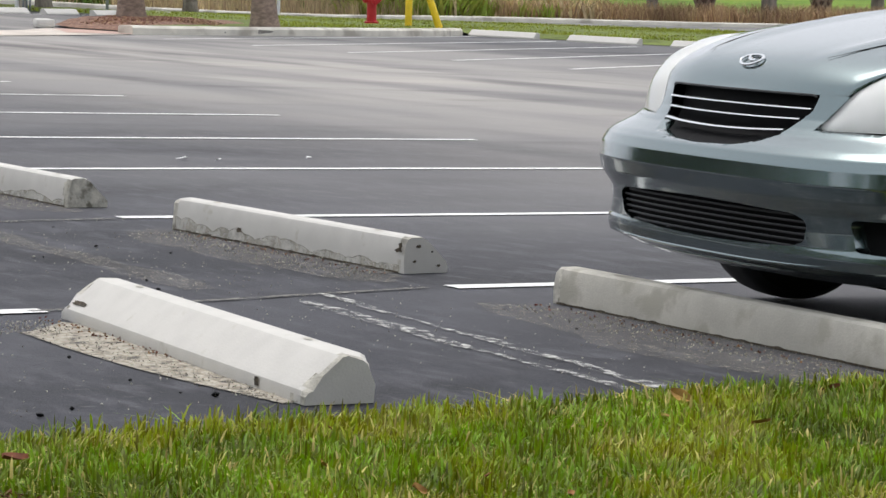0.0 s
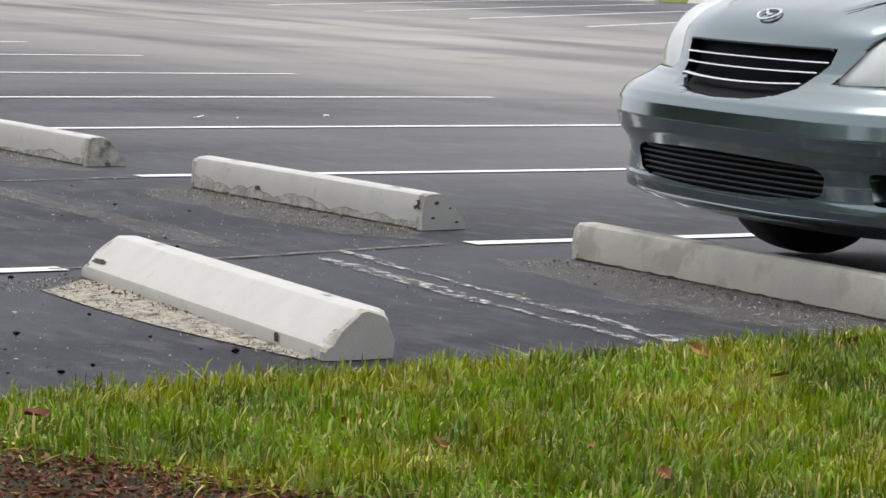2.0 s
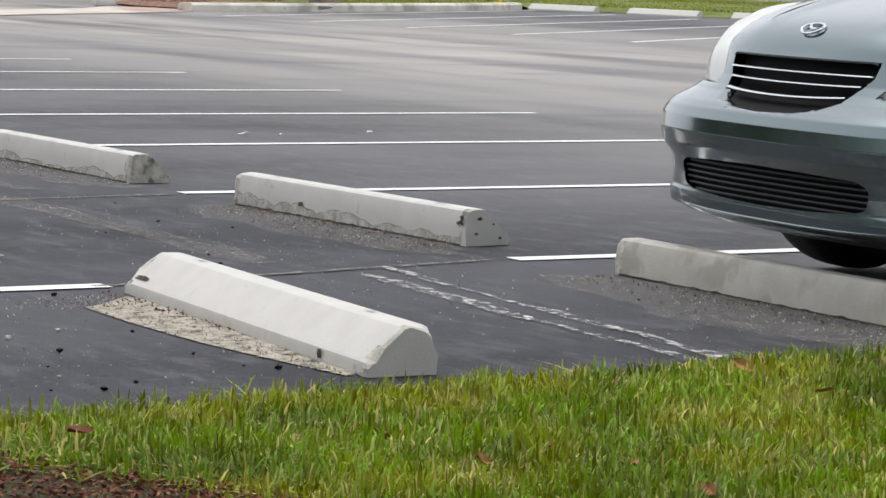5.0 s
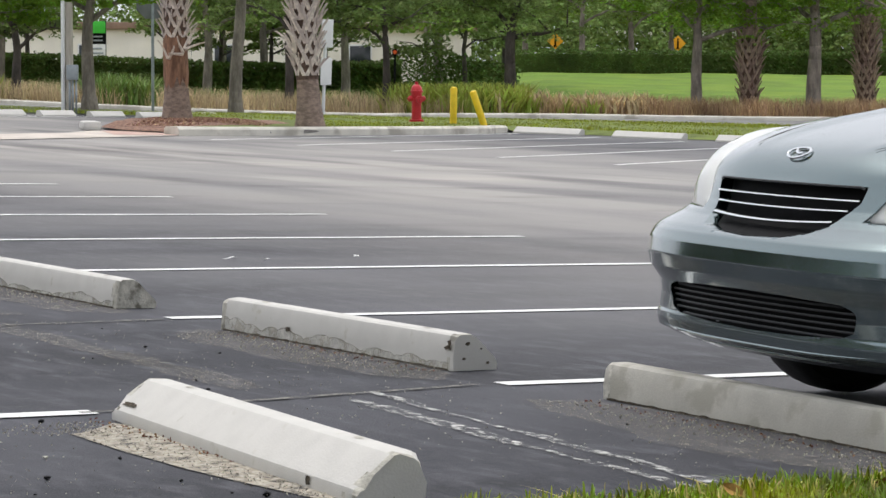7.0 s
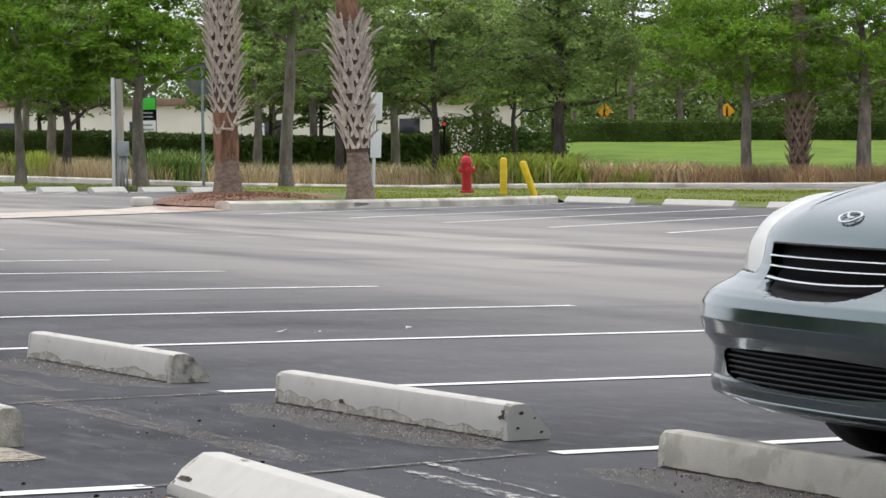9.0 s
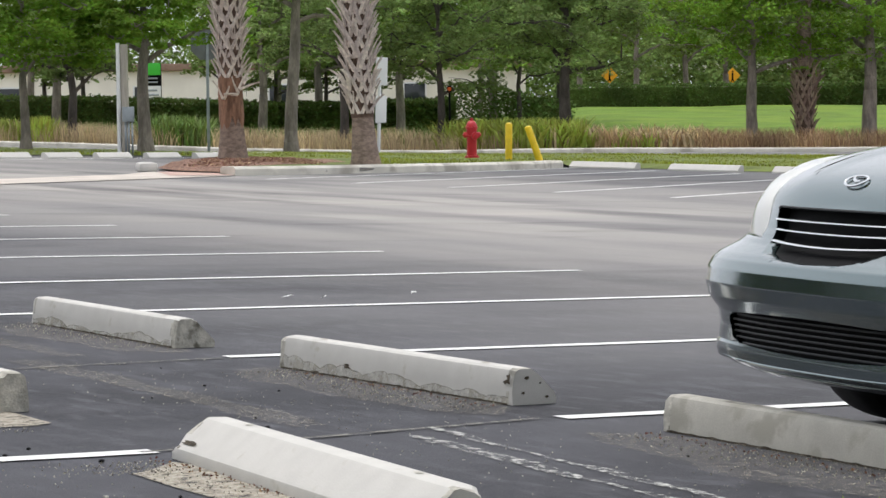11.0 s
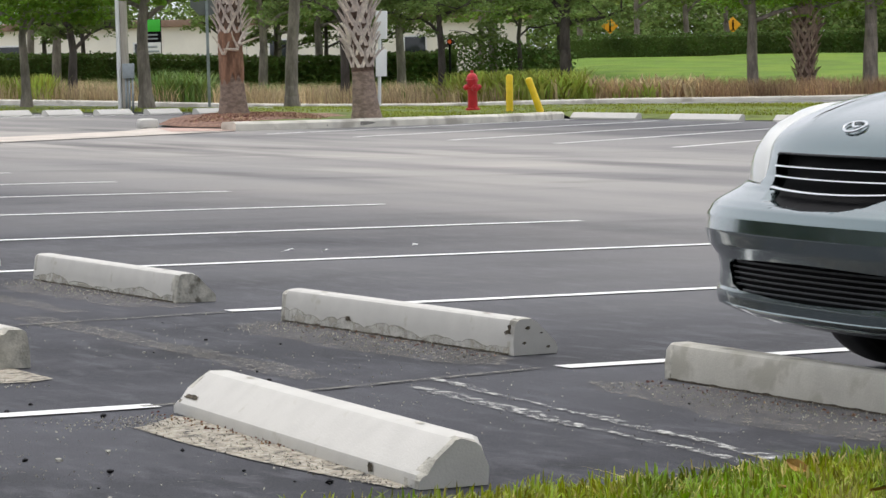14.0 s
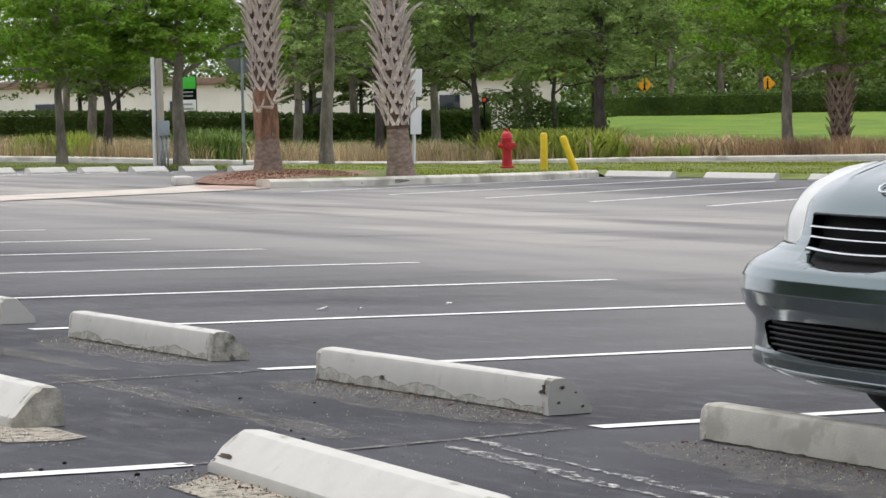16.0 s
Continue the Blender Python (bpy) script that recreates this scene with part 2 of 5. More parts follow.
def thing(name, m, label, category, group="", kind=""):
    ob = new(name)
    ob.empty_display_size = 0.2
    ob.matrix_basis = m
    return tagged(ob, label, category, group, kind)


def box(sx, sy, sz, at=(0, 0, 0), bevel=0.0, bm=None, m=None):
    """A bevelled box with its base centre at 'at'."""
    bm2 = bmesh.new()
    bmesh.ops.create_cube(bm2, size=1)
    bmesh.ops.scale(bm2, vec=(sx, sy, sz), verts=bm2.verts)
    if bevel:
        bmesh.ops.bevel(bm2, geom=bm2.edges[:], offset=bevel, segments=2, affect="EDGES", profile=0.6)
    bmesh.ops.translate(bm2, vec=(at[0], at[1], at[2] + sz / 2), verts=bm2.verts)
    if m is not None:
        bmesh.ops.transform(bm2, matrix=m, verts=bm2.verts)
    if bm is None:
        return bm2
    me = bpy.data.meshes.new("tmp")
    bm2.to_mesh(me)
    bm2.free()
    bm.from_mesh(me)
    bpy.data.meshes.remove(me)
    return bm


def lathe(profile, steps=24, bm=None, m=None):
    """A turned body from (radius, height) pairs."""
    bm = bm or bmesh.new()
    m = m or Matrix()
    rings = []
    for r, z in profile:
        rings.append([bm.verts.new(m @ Vector((r * math.cos(2 * math.pi * i / steps), r * math.sin(2 * math.pi * i / steps), z))) for i in range(steps)])
    for a, b in zip(rings, rings[1:]):
        for i in range(steps):
            bm.faces.new((a[i], a[(i + 1) % steps], b[(i + 1) % steps], b[i]))
    bm.faces.new(rings[0][::-1])
    bm.faces.new(rings[-1])
    return bm


def tube(points, radii, steps=8, bm=None):
    """A round limb along points."""
    bm = bm or bmesh.new()
    rings = []
    for i, (p, r) in enumerate(zip(points, radii)):
        d = (Vector(points[min(i + 1, len(points) - 1)]) - Vector(points[max(i - 1, 0)])).normalized()
        q = d.to_track_quat("Z", "Y")
        rings.append([bm.verts.new(Vector(p) + q @ Vector((r * math.cos(2 * math.pi * k / steps), r * math.sin(2 * math.pi * k / steps), 0))) for k in range(steps)])
    for a, b in zip(rings, rings[1:]):
        for k in range(steps):
            bm.faces.new((a[k], a[(k + 1) % steps], b[(k + 1) % steps], b[k]))
    bm.faces.new(rings[0][::-1])
    bm.faces.new(rings[-1])
    return bm


def leaves(name, centres, size, material, parent=None, label="", flat=0.5, seed=0, fold=0.25, up=0.0):
    """Many small folded leaves, each of two triangles pairs, at the given places."""
    rng = np.random.default_rng(seed)
    n = len(centres)
    s = size * rng.uniform(0.6, 1.35, n)[:, None]
    d = rng.normal(size=(n, 3))
    d[:, 2] *= flat
    d /= np.linalg.norm(d, axis=1)[:, None]
    w = np.cross(d, rng.normal(size=(n, 3)) + (0, 0, up))
    w /= np.linalg.norm(w, axis=1)[:, None]
    k = np.cross(d, w)
    c = np.asarray(centres, float)
    v = np.stack([c - d * s * 0.5, c + w * s * 0.3 + k * s * fold * 0.5, c + d * s * 0.55, c - w * s * 0.3 + k * s * fold * 0.5], 1).reshape(-1, 3)
    i = np.arange(n)[:, None] * 4
    f = np.concatenate([i + [0, 1, 2], i + [0, 2, 3]], 0)
    return raw(name, v.tolist(), f.tolist(), material, parent, label)


# ---------- the ground: the lot is a plane that falls gently to one side
TILT = 1.38
LOT = pose(0, 0, 0, 0, TILT, 0) @ pose(0, 0, 0, 0, 0, 29.3) @ Matrix.Translation((5.3006, 8.5546, 0))
SLOPE = math.tan(radians(TILT))
FAR_X, FAR_Z = (-60, -20, -14, -4.7, 0.3, 4.7, 11, 60), (0.6, 0.55, 0.49, 0.07, -0.03, 0.0, -0.09, -0.3)


def gz(x, y):
    near = -SLOPE * max(-45.0, min(45.0, x))
    far = float(np.interp(x, FAR_X, FAR_Z)) - 0.12
    k = max(0.0, min(1.0, (y - 64) / 22))
    k = k * k * (3 - 2 * k)
    z = near * (1 - k) + far * k
    if y > 97:
        rise = max(0.0, min(1.0, (x + 6) / 14))
        z += rise * 1.55 * max(0.0, min(1.0, (y - 97) / 50)) + 0.3 * (1 - rise) * max(0.0, min(1.0, (y - 97) / 40))
    return z


def on_ground(x, y, up=0.0, rz=0.0):
    return pose(x, y, gz(x, y) + up, 0, 0, rz)


def sheet(name, xs, ys, material, up=0.0, label="", kind="structure", category="ground", wobble=0.0):
    verts, faces = [], []
    for y in ys:
        for x in xs:
            verts.append((x, y, gz(x, y) + up + (wobble * noise.noise((x * 0.9, y * 0.9, 3)) if wobble else 0)))
    w = len(xs)
    for j in range(len(ys) - 1):
        for i in range(w - 1):
            a = j * w + i
            faces.append((a, a + 1, a + 1 + w, a + w))
    return tagged(raw(name, verts, faces, material, smooth=True), label, category, kind=kind)


def band(name, line, width, up, material, height=0.0, label="", category="kerb", kind="structure"):
    """A strip or kerb of that width behind a line of (x, y) points; with a height it is a solid kerb."""
    bm = bmesh.new()
    pts = [Vector(p) for p in line]
    rows = []
    for i, p in enumerate(pts):
        d = (pts[min(i + 1, len(pts) - 1)] - pts[max(i - 1, 0)]).normalized()
        nrm = Vector((-d.y, d.x))
        q = p + nrm * width
        za, zb = gz(p.x, p.y) + up, gz(q.x, q.y) + up
        if height:
            c = min(0.04, width / 4)
            a, b = p + nrm * c, q - nrm * c
            rows.append([bm.verts.new(v) for v in ((p.x, p.y, za - 0.1), (p.x, p.y, za + height - c), (a.x, a.y, za + height), (b.x, b.y, zb + height), (q.x, q.y, zb + height - c), (q.x, q.y, zb - 0.1))])
        else:
            rows.append([bm.verts.new(v) for v in ((p.x, p.y, za), (q.x, q.y, zb))])
    for a, b in zip(rows, rows[1:]):
        for i in range(len(a) - 1):
            bm.faces.new((a[i], a[i + 1], b[i + 1], b[i]))
    if height:
        bm.faces.new(rows[0])
        bm.faces.new(rows[-1][::-1])
    return tagged(part(name, bm, material), label, category, kind=kind)


def dense(line, n=8):
    out = []
    for (x0, y0), (x1, y1) in zip(line, line[1:]):
        out += [(x0 + (x1 - x0) * i / n, y0 + (y1 - y0) * i / n) for i in range(n)]
    return out + [line[-1]]


far_xs = [-900, -400, -150, -80] + list(range(-60, 61, 4)) + [80, 150, 400, 900]
sheet("ground", far_xs, [-300, -100, -40, -20, 0, 20, 40, 60, 66, 72, 78, 84, 90, 94, 97, 102, 108, 116, 126, 136, 147, 160, 200, 300, 600, 2000], FIELD, -0.16, "rough dry grassy ground around the car park and road")

# asphalt of the car park, in its own frame
verts, faces = [], []
us, vs = list(range(-40, 81, 4)), [-30, -22, -14, -8, -4, -3.4, 0, 4] + list(range(8, 90, 4))
for v in vs:
    for u in us:
        verts.append((u, v, 0))
for j in range(len(vs) - 1):
    for i in range(len(us) - 1):
        p = LOT @ Vector((us[i] + 2, vs[j] + 2, 0))
        if p.y < 76 and vs[j] >= -3.4:
            a = j * len(us) + i
            faces.append((a, a + 1, a + 1 + len(us), a + len(us)))
lot = raw("car_park_asphalt", verts, faces, ASPHALT)
lot.matrix_basis = LOT
tagged(lot, "dark sealed asphalt car park with pale worn drive aisle", "asphalt", kind="structure")


def asphalt_wear():
    """The drive aisle is paler and browner, partly from sky sheen put into its colour, with soft tyre-polished streaks
    along it; seal coat keeps the stalls darker.
    """
    t = ASPHALT.node_tree
    n, l = t.nodes, t.links
    base = n["Principled BSDF"].inputs["Base Color"]
    src = base.links[0].from_socket
    tc, sep = n.new("ShaderNodeTexCoord"), n.new("ShaderNodeSeparateXYZ")
    l.new(tc.outputs["Object"], sep.inputs[0])

    def streak(scale, stretch, lo, hi, turn=0.0):
        mp, x, r = n.new("ShaderNodeMapping"), n.new("ShaderNodeTexNoise"), n.new("ShaderNodeMapRange")
        mp.inputs["Scale"].default_value = stretch
        mp.inputs["Rotation"].default_value = (0, 0, radians(turn))
        x.inputs["Scale"].default_value, x.inputs["Detail"].default_value = scale, 5.0
        r.interpolation_type = "SMOOTHSTEP"
        r.inputs[1].default_value, r.inputs[2].default_value = lo, hi
        l.new(tc.outputs["Object"], mp.inputs["Vector"])
        l.new(mp.outputs[0], x.inputs["Vector"])
        l.new(x.outputs["Fac"], r.inputs[0])
        return r.outputs[0]

    def span(socket, a, b, c, d):
        out = []
        for lo, hi in ((a, b), (d, c)):
            r = n.new("ShaderNodeMapRange")
            r.interpolation_type = "SMOOTHSTEP"
            r.inputs[1].default_value, r.inputs[2].default_value = lo, hi
            l.new(socket, r.inputs[0])
            out.append(r.outputs[0])
        return mul(*out)

    def mul(a, b):
        x = n.new("ShaderNodeMath")
        x.operation = "MULTIPLY"
        l.new(a, x.inputs[0])
        if isinstance(b, float):
            x.inputs[1].default_value = b
        else:
            l.new(b, x.inputs[1])
        return x.outputs[0]

    def over(fac, col):
        x = n.new("ShaderNodeMix")
        x.data_type = "RGBA"
        l.new(fac, x.inputs[0])
        l.new(over.src, x.inputs[6])
        x.inputs[7].default_value = (*col, 1)
        over.src = x.outputs[2]

    over.src = src
    u = sep.outputs[0]
    over(mul(streak(1.7, (1, 1, 1), 0.46, 0.75), 0.6), (0.096, 0.097, 0.112))
    over(mul(streak(95.0, (1, 1, 1), 0.6, 0.74), 0.6), (0.19, 0.187, 0.185))
    over(mul(streak(7.0, (1.5, 0.5, 1), 0.48, 0.72, 8), 0.6), (0.118, 0.119, 0.135))
    over(mul(streak(11.0, (1.4, 0.6, 1), 0.52, 0.7, -12), 0.6), (0.026, 0.026, 0.031))
    over(mul(streak(34.0, (0.5, 1, 1), 0.6, 0.75), 0.5), (0.15, 0.15, 0.152))
    over(mul(streak(60.0, (1, 1, 1), 0.62, 0.7), 0.7), (0.018, 0.018, 0.021))
    over(mul(streak(0.35, (0.35, 1.5, 1), 0.35, 0.65), 0.6), (0.1, 0.101, 0.116))
    over(mul(span(u, 2.0, 7.0, 17.0, 24.0), mul(streak(0.3, (1.3, 0.3, 1), 0.2, 0.6), 0.97)), (0.335, 0.318, 0.302))
    over(mul(span(u, 5.5, 9.0, 13.0, 17.0), mul(streak(0.5, (1.6, 0.25, 1), 0.42, 0.62, 6), 0.75)), (0.47, 0.44, 0.405))
    over(mul(span(u, -0.6, 2.5, 30.0, 40.0), mul(streak(0.3, (0.5, 0.9, 1), 0.3, 0.6), 0.5)), (0.24, 0.237, 0.238))
    over(mul(streak(0.8, (0.4, 1.2, 1), 0.55, 0.75, 10), 0.3), (0.045, 0.045, 0.05))
    l.new(over.src, base)


asphalt_wear()


def lot_strip(name, pts, material, label, category="marking", w=0.004, kind="structure"):
    """A flat painted or worn patch on the asphalt, outline in the car park's own metres."""
    ob = raw(name, [(u, v, w) for u, v in pts], [tuple(range(len(pts)))], material)
    ob.matrix_basis = LOT
    return tagged(ob, label, category, kind=kind)


def stripe(name, u0, v0, u1, v1, width=0.1, material=None, label="white painted stall line on dark asphalt", w=0.005, ragged=0.006):
    a, b = Vector((u0, v0)), Vector((u1, v1))
    d = (b - a).normalized()
    s = Vector((-d.y, d.x)) * width / 2
    n = max(6, int((b - a).length / 0.25))
    rng = random.Random(round(u0 * 100 + v0 * 37))
    left, right = [], []
    for i in range(n + 1):
        p = a + (b - a) * i / n
        k = 0.03 * noise.noise((p.x * 0.25, p.y * 0.25, 1.0))
        left.append(tuple(p + s * (1 + rng.uniform(-1, 1) * ragged / width * 2) + s.normalized() * k))
        right.append(tuple(p - s * (1 + rng.uniform(-1, 1) * ragged / width * 2) + s.normalized() * k))
    ob = raw(name, [(*p, w) for p in left + right], [(i, i + 1, n + 2 + i, n + 1 + i) for i in range(n)], material or PAINT)
    ob.matrix_basis = LOT
    return tagged(ob, label, "stall line", kind="structure")


PITCH = 2.74
for k, v in enumerate((0.0, 2.73, 5.54, 8.13, 10.98, 13.74, 16.2, 18.94, 21.68, 24.42, 27.16, 29.9, 32.64, 35.38)):
    stripe("stall_line", 0.0, v, 5.25, v + (0.08 if k > 2 else 0.0))
for k in range(0, 9):
    stripe("stall_line", -1.7, k * PITCH - 0.33, -7.0, k * PITCH - 0.33 - 0.1)
# angled stalls on the far side of the aisle
for k in range(-3, 2):
    u, v = 15.4 - 0.25 * k, 30.8 + 2.55 * k
    stripe("stall_line", u, v, u + 11.4, v + 8.7, 0.1)
# stalls at the foot of the left verge, seen at a grazing angle
for i in range(5):
    p = LOT.inverted() @ Vector((-14.5 + 1.1 * i, 57.5 + 1.0 * i, 0))
    q = LOT.inverted() @ Vector((-9.6 + 1.08 * i, 64.8 + 0.95 * i, 0))
    stripe("stall_line", p.x, p.y, q.x, q.y, 0.1)

# old blacked-out lines and scuffs between the two rows
stripe("old_line", -0.59, -0.1, -0.765, -2.35, 0.04, OLD_PAINT, "worn remains of an old white line", 0.006, 0.02)
stripe("old_line", -0.765, -0.3, -0.885, -2.4, 0.06, OLD_PAINT, "worn remains of an old white line", 0.006, 0.025)
stripe("asphalt_joint", -1.75, -0.36, -0.1, 0.0, 0.035, JOINT, "dusty joint in the asphalt", 0.0055)
stripe("asphalt_joint", -1.75, 2.42, -0.05, 2.68, 0.045, JOINT, "dusty joint in the asphalt", 0.0055)
stripe("old_line", -0.86, 2.9, -0.93, 0.1, 0.16, DUST, "faint grey ghost of a removed line", 0.0052, 0.03)
stripe("old_line", -0.62, 5.4, -0.62, 3.0, 0.14, DUST, "faint grey ghost of a removed line", 0.0052, 0.03)
lot_strip("aggregate_patch", [(-1.98, -0.82), (-1.93, -0.8), (-1.76, -0.62), (-1.72, -0.7), (-1.8, -2.25), (-1.9, -2.28), (-1.955, -1.9), (-1.985, -1.6), (-1.995, -1.2)], AGGREGATE, "pale exposed aggregate patch beside a wheel stop", "patch")
lot_strip("aggregate_patch", [(-1.98, 0.52), (-1.78, 0.49), (-1.68, 0.55), (-1.66, 2.6), (-1.9, 2.6)], AGGREGATE, "pale exposed aggregate patch beside a wheel stop", "patch")
for v, ln in ((1.3, 0.85), (4.05, 0.8), (-1.4, 0.9), (6.8, 0.8)):
    rng = random.Random(int(v * 10))
    ring = [(-0.12 + math.cos(a) * (0.26 + rng.uniform(-0.05, 0.05)), v - 0.1 + math.sin(a) * (ln + 0.15 + rng.uniform(-0.1, 0.1))) for a in (i * math.pi / 14 for i in range(28))]
    lot_strip("dust_patch", ring, DUST, "sandy dust gathered along a wheel stop", "dust", 0.0045)


# ---------- wheel stops
def stop_mesh(seed, length=1.83, h=0.138, chips=True):
    """Precast wheel stop, its steep back on -x, its long slope towards the stall on +x; worn arrises."""
    rng = random.Random(seed)
    prof = [(-0.1, 0), (-0.098, 0.05), (-0.09, h - 0.022), (-0.084, h - 0.007), (-0.07, h), (-0.02, h + 0.001), (-0.004, h - 0.003), (0.008, h - 0.012), (0.05, (h - 0.012) * 0.46 + 0.044 * 0.54), (0.088, 0.044), (0.097, 0.035), (0.1, 0.022), (0.1, 0)]
    arris = {prof[i] for i in (2, 3, 4, 6, 7, 9, 10)}
    n = 90
    bm = bmesh.new()
    rows = []
    for i in range(n + 1):
        y = -length / 2 + length * i / n
        end = min(i, n - i)
        pull = (0.012, 0.003, 0.0)[min(end, 2)]
        row = []
        for x, z in prof:
            d = Vector((noise.noise((x * 9 + seed, y * 5, z * 9)), noise.noise((x * 9, y * 5 + seed, z * 9 + 4)), noise.noise((x * 9 + 7, y * 5, z * 9 + seed)))) * 0.00022
            sx, sz = x * (1 - pull * 2.5), z * (1 - pull * 1.6)
            if chips and (x, z) in arris:
                b = noise.noise((x * 30 + seed * 3, y * 26, z * 30)) + (0.35 if end < 2 else -0.1)
                if b > 0.35 and end < 4:
                    d -= Vector((sx, 0, sz)).normalized() * (b - 0.35) * (0.03 if end < 3 else 0.012)
            row.append(bm.verts.new((sx + d.x, y + d.y + (0.006 if end == 0 else 0) * rng.uniform(-1, 1), max(0, sz + (d.z if z > 0.01 else 0)))))
        rows.append(row)
    for a, b in zip(rows, rows[1:]):
        for j in range(len(prof) - 1):
            f = bm.faces.new((a[j], a[j + 1], b[j + 1], b[j]))
            k = min(rows.index(a), n - 1 - rows.index(a))
            if chips and k < 4 and noise.noise((a[j].co.x * 35 + seed, a[j].co.z * 35, rows.index(a) * 0.7)) > 0.02 + 0.2 * (k - 1):
                f.material_index = 1
        bm.faces.new((a[-1], a[0], b[0], b[-1]))
    ends = [bm.faces.new(rows[0][::-1]), bm.faces.new(rows[-1])]
    bmesh.ops.recalc_face_normals(bm, faces=bm.faces)
    for f in ends:
        f.material_index = 1 if seed in (7, 2) else 0
    return bm


def scar(parent, pts, material, label):
    """A small ragged chip lying just proud of a face, over corners given in turn."""
    rng = random.Random(len(pts) * 7 + int(pts[0][1] * 100))
    c = sum((Vector(p) for p in pts), Vector()) / len(pts)
    ring = []
    for a, b in zip(pts, pts[1:] + pts[:1]):
        for k in range(5):
            q = Vector(a).lerp(Vector(b), k / 5)
            ring.append(c + (q - c) * rng.uniform(0.76, 1.08))
    raw("chip", [tuple(q) for q in ring], [tuple(range(len(ring)))], material, parent, label)


def wheel_stop(u, v, turn, seed, label, stall=1, detail=True, length=1.83, h=0.138):
    m = LOT @ pose(u, v, 0.002, 0, 0, (0 if stall > 0 else 180) + turn)
    ob = thing("wheel_stop", m, label, "wheel stop", "concrete wheel stops")
    body = part("bar", stop_mesh(seed, length, h, chips=detail), GRIMY_SHADED if seed == 3 else CONCRETE, ob, sharp=16)
    body.data.materials.append(RAW_CONCRETE)
    if detail:
        for y in (-0.62, 0.6):
            bm = bmesh.new()
            pts = [bm.verts.new((-0.045 + 0.012 * math.cos(a) + 0.004 * math.sin(3 * a), y + 0.026 * math.sin(a), h + 0.0028)) for a in (i * math.pi / 8 for i in range(16))]
            bm.faces.new(pts)
            part("pin_hole", bm, RAW_CONCRETE, body, "dark rusty pin hole")
        # tide marks: a stained foot with a scalloped, darker upper rim along the steep side, and a dark ragged joint
        # line below it
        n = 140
        inner, rim, joint_row = [], [], []
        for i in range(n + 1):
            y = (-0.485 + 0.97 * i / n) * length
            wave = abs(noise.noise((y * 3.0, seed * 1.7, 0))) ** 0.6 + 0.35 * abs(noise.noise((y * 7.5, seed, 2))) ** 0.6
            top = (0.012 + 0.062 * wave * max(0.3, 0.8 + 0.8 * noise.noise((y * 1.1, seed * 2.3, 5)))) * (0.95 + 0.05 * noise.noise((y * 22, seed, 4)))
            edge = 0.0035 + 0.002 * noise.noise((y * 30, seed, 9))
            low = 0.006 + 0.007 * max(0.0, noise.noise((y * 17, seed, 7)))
            for row, z0, z1, off in ((inner, 0.0, top, 0.0012), (rim, top - edge, top, 0.0016), (joint_row, 0.0, low, 0.002)):
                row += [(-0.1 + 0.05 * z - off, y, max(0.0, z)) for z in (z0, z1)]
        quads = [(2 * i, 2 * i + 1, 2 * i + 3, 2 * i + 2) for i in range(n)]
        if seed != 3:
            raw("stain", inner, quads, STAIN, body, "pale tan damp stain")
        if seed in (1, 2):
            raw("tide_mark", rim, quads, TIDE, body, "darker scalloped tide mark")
        raw("dirt_line", joint_row, quads, PIT, body, "dark ragged joint line at the foot")
        if stall < 0:
            scar(body, [(0.071, -0.85, 0.0615), (0.069, -0.78, 0.0632), (0.071, -0.75, 0.0615), (0.082, -0.74, 0.0525), (0.084, -0.8, 0.0507), (0.083, -0.86, 0.0516)], PIT, "rusty chipped pit")
            scar(body, [(0.1035, 0.6, 0.034), (0.1035, 0.63, 0.034), (0.1035, 0.63, 0.008), (0.1035, 0.6, 0.008)], PIT, "dark chip")
        elif seed == 1:
            e = -length / 2
            scar(body, [(-0.0995, e + 0.008, 0.116), (-0.0985, e + 0.04, 0.112), (-0.0995, e + 0.03, 0.094), (-0.1, e + 0.062, 0.082), (-0.1005, e + 0.05, 0.074), (-0.101, e + 0.01, 0.078)], PIT, "dark chipped pit")
            for px, pz, ps in ((-0.04, 0.1, 0.008), (0.02, 0.08, 0.004), (-0.055, 0.045, 0.006), (0.05, 0.028, 0.006)):
                scar(body, [(px - ps * 1.6, e - 0.0085, pz - ps * 0.4), (px, e - 0.0085, pz - ps), (px + ps * 1.5, e - 0.0085, pz - ps * 0.5), (px + ps * 1.2, e - 0.0085, pz + ps * 0.6), (px, e - 0.0085, pz + ps * 0.9), (px - ps * 1.2, e - 0.0085, pz + ps * 0.5)], PIT, "small dark pit")
            scar(body, [(-0.1015, 0.3, 0.06), (-0.1015, 0.34, 0.058), (-0.103, 0.33, 0.04), (-0.103, 0.29, 0.042)], PIT, "dark chip")
    return ob


OFFWHITE = "off-white painted concrete wheel stop with stained chipped edges"
wheel_stop(0.124, 1.321, 2.4, 1, OFFWHITE, length=1.762, h=0.134)
wheel_stop(0.075, 4.088, 0.6, 2, OFFWHITE, length=1.69, h=0.132)
wheel_stop(0.197, -1.405, 0.0, 3, "grey-white concrete wheel stop under the nose of a car", length=1.82, h=0.124)
wheel_stop(0.1, 6.9, 0, 4, OFFWHITE)
wheel_stop(0.1, 9.6, 0, 5, OFFWHITE)
wheel_stop(-1.692, -1.425, -4.6, 6, "off-white concrete wheel stop with rusty chip, beside the grass", -1, length=1.81, h=0.124)
wheel_stop(-1.69, 1.86, -1, 7, "off-white concrete wheel stop on a pale aggregate patch", -1)
wheel_stop(-1.68, 4.1, 0, 8, OFFWHITE, -1)
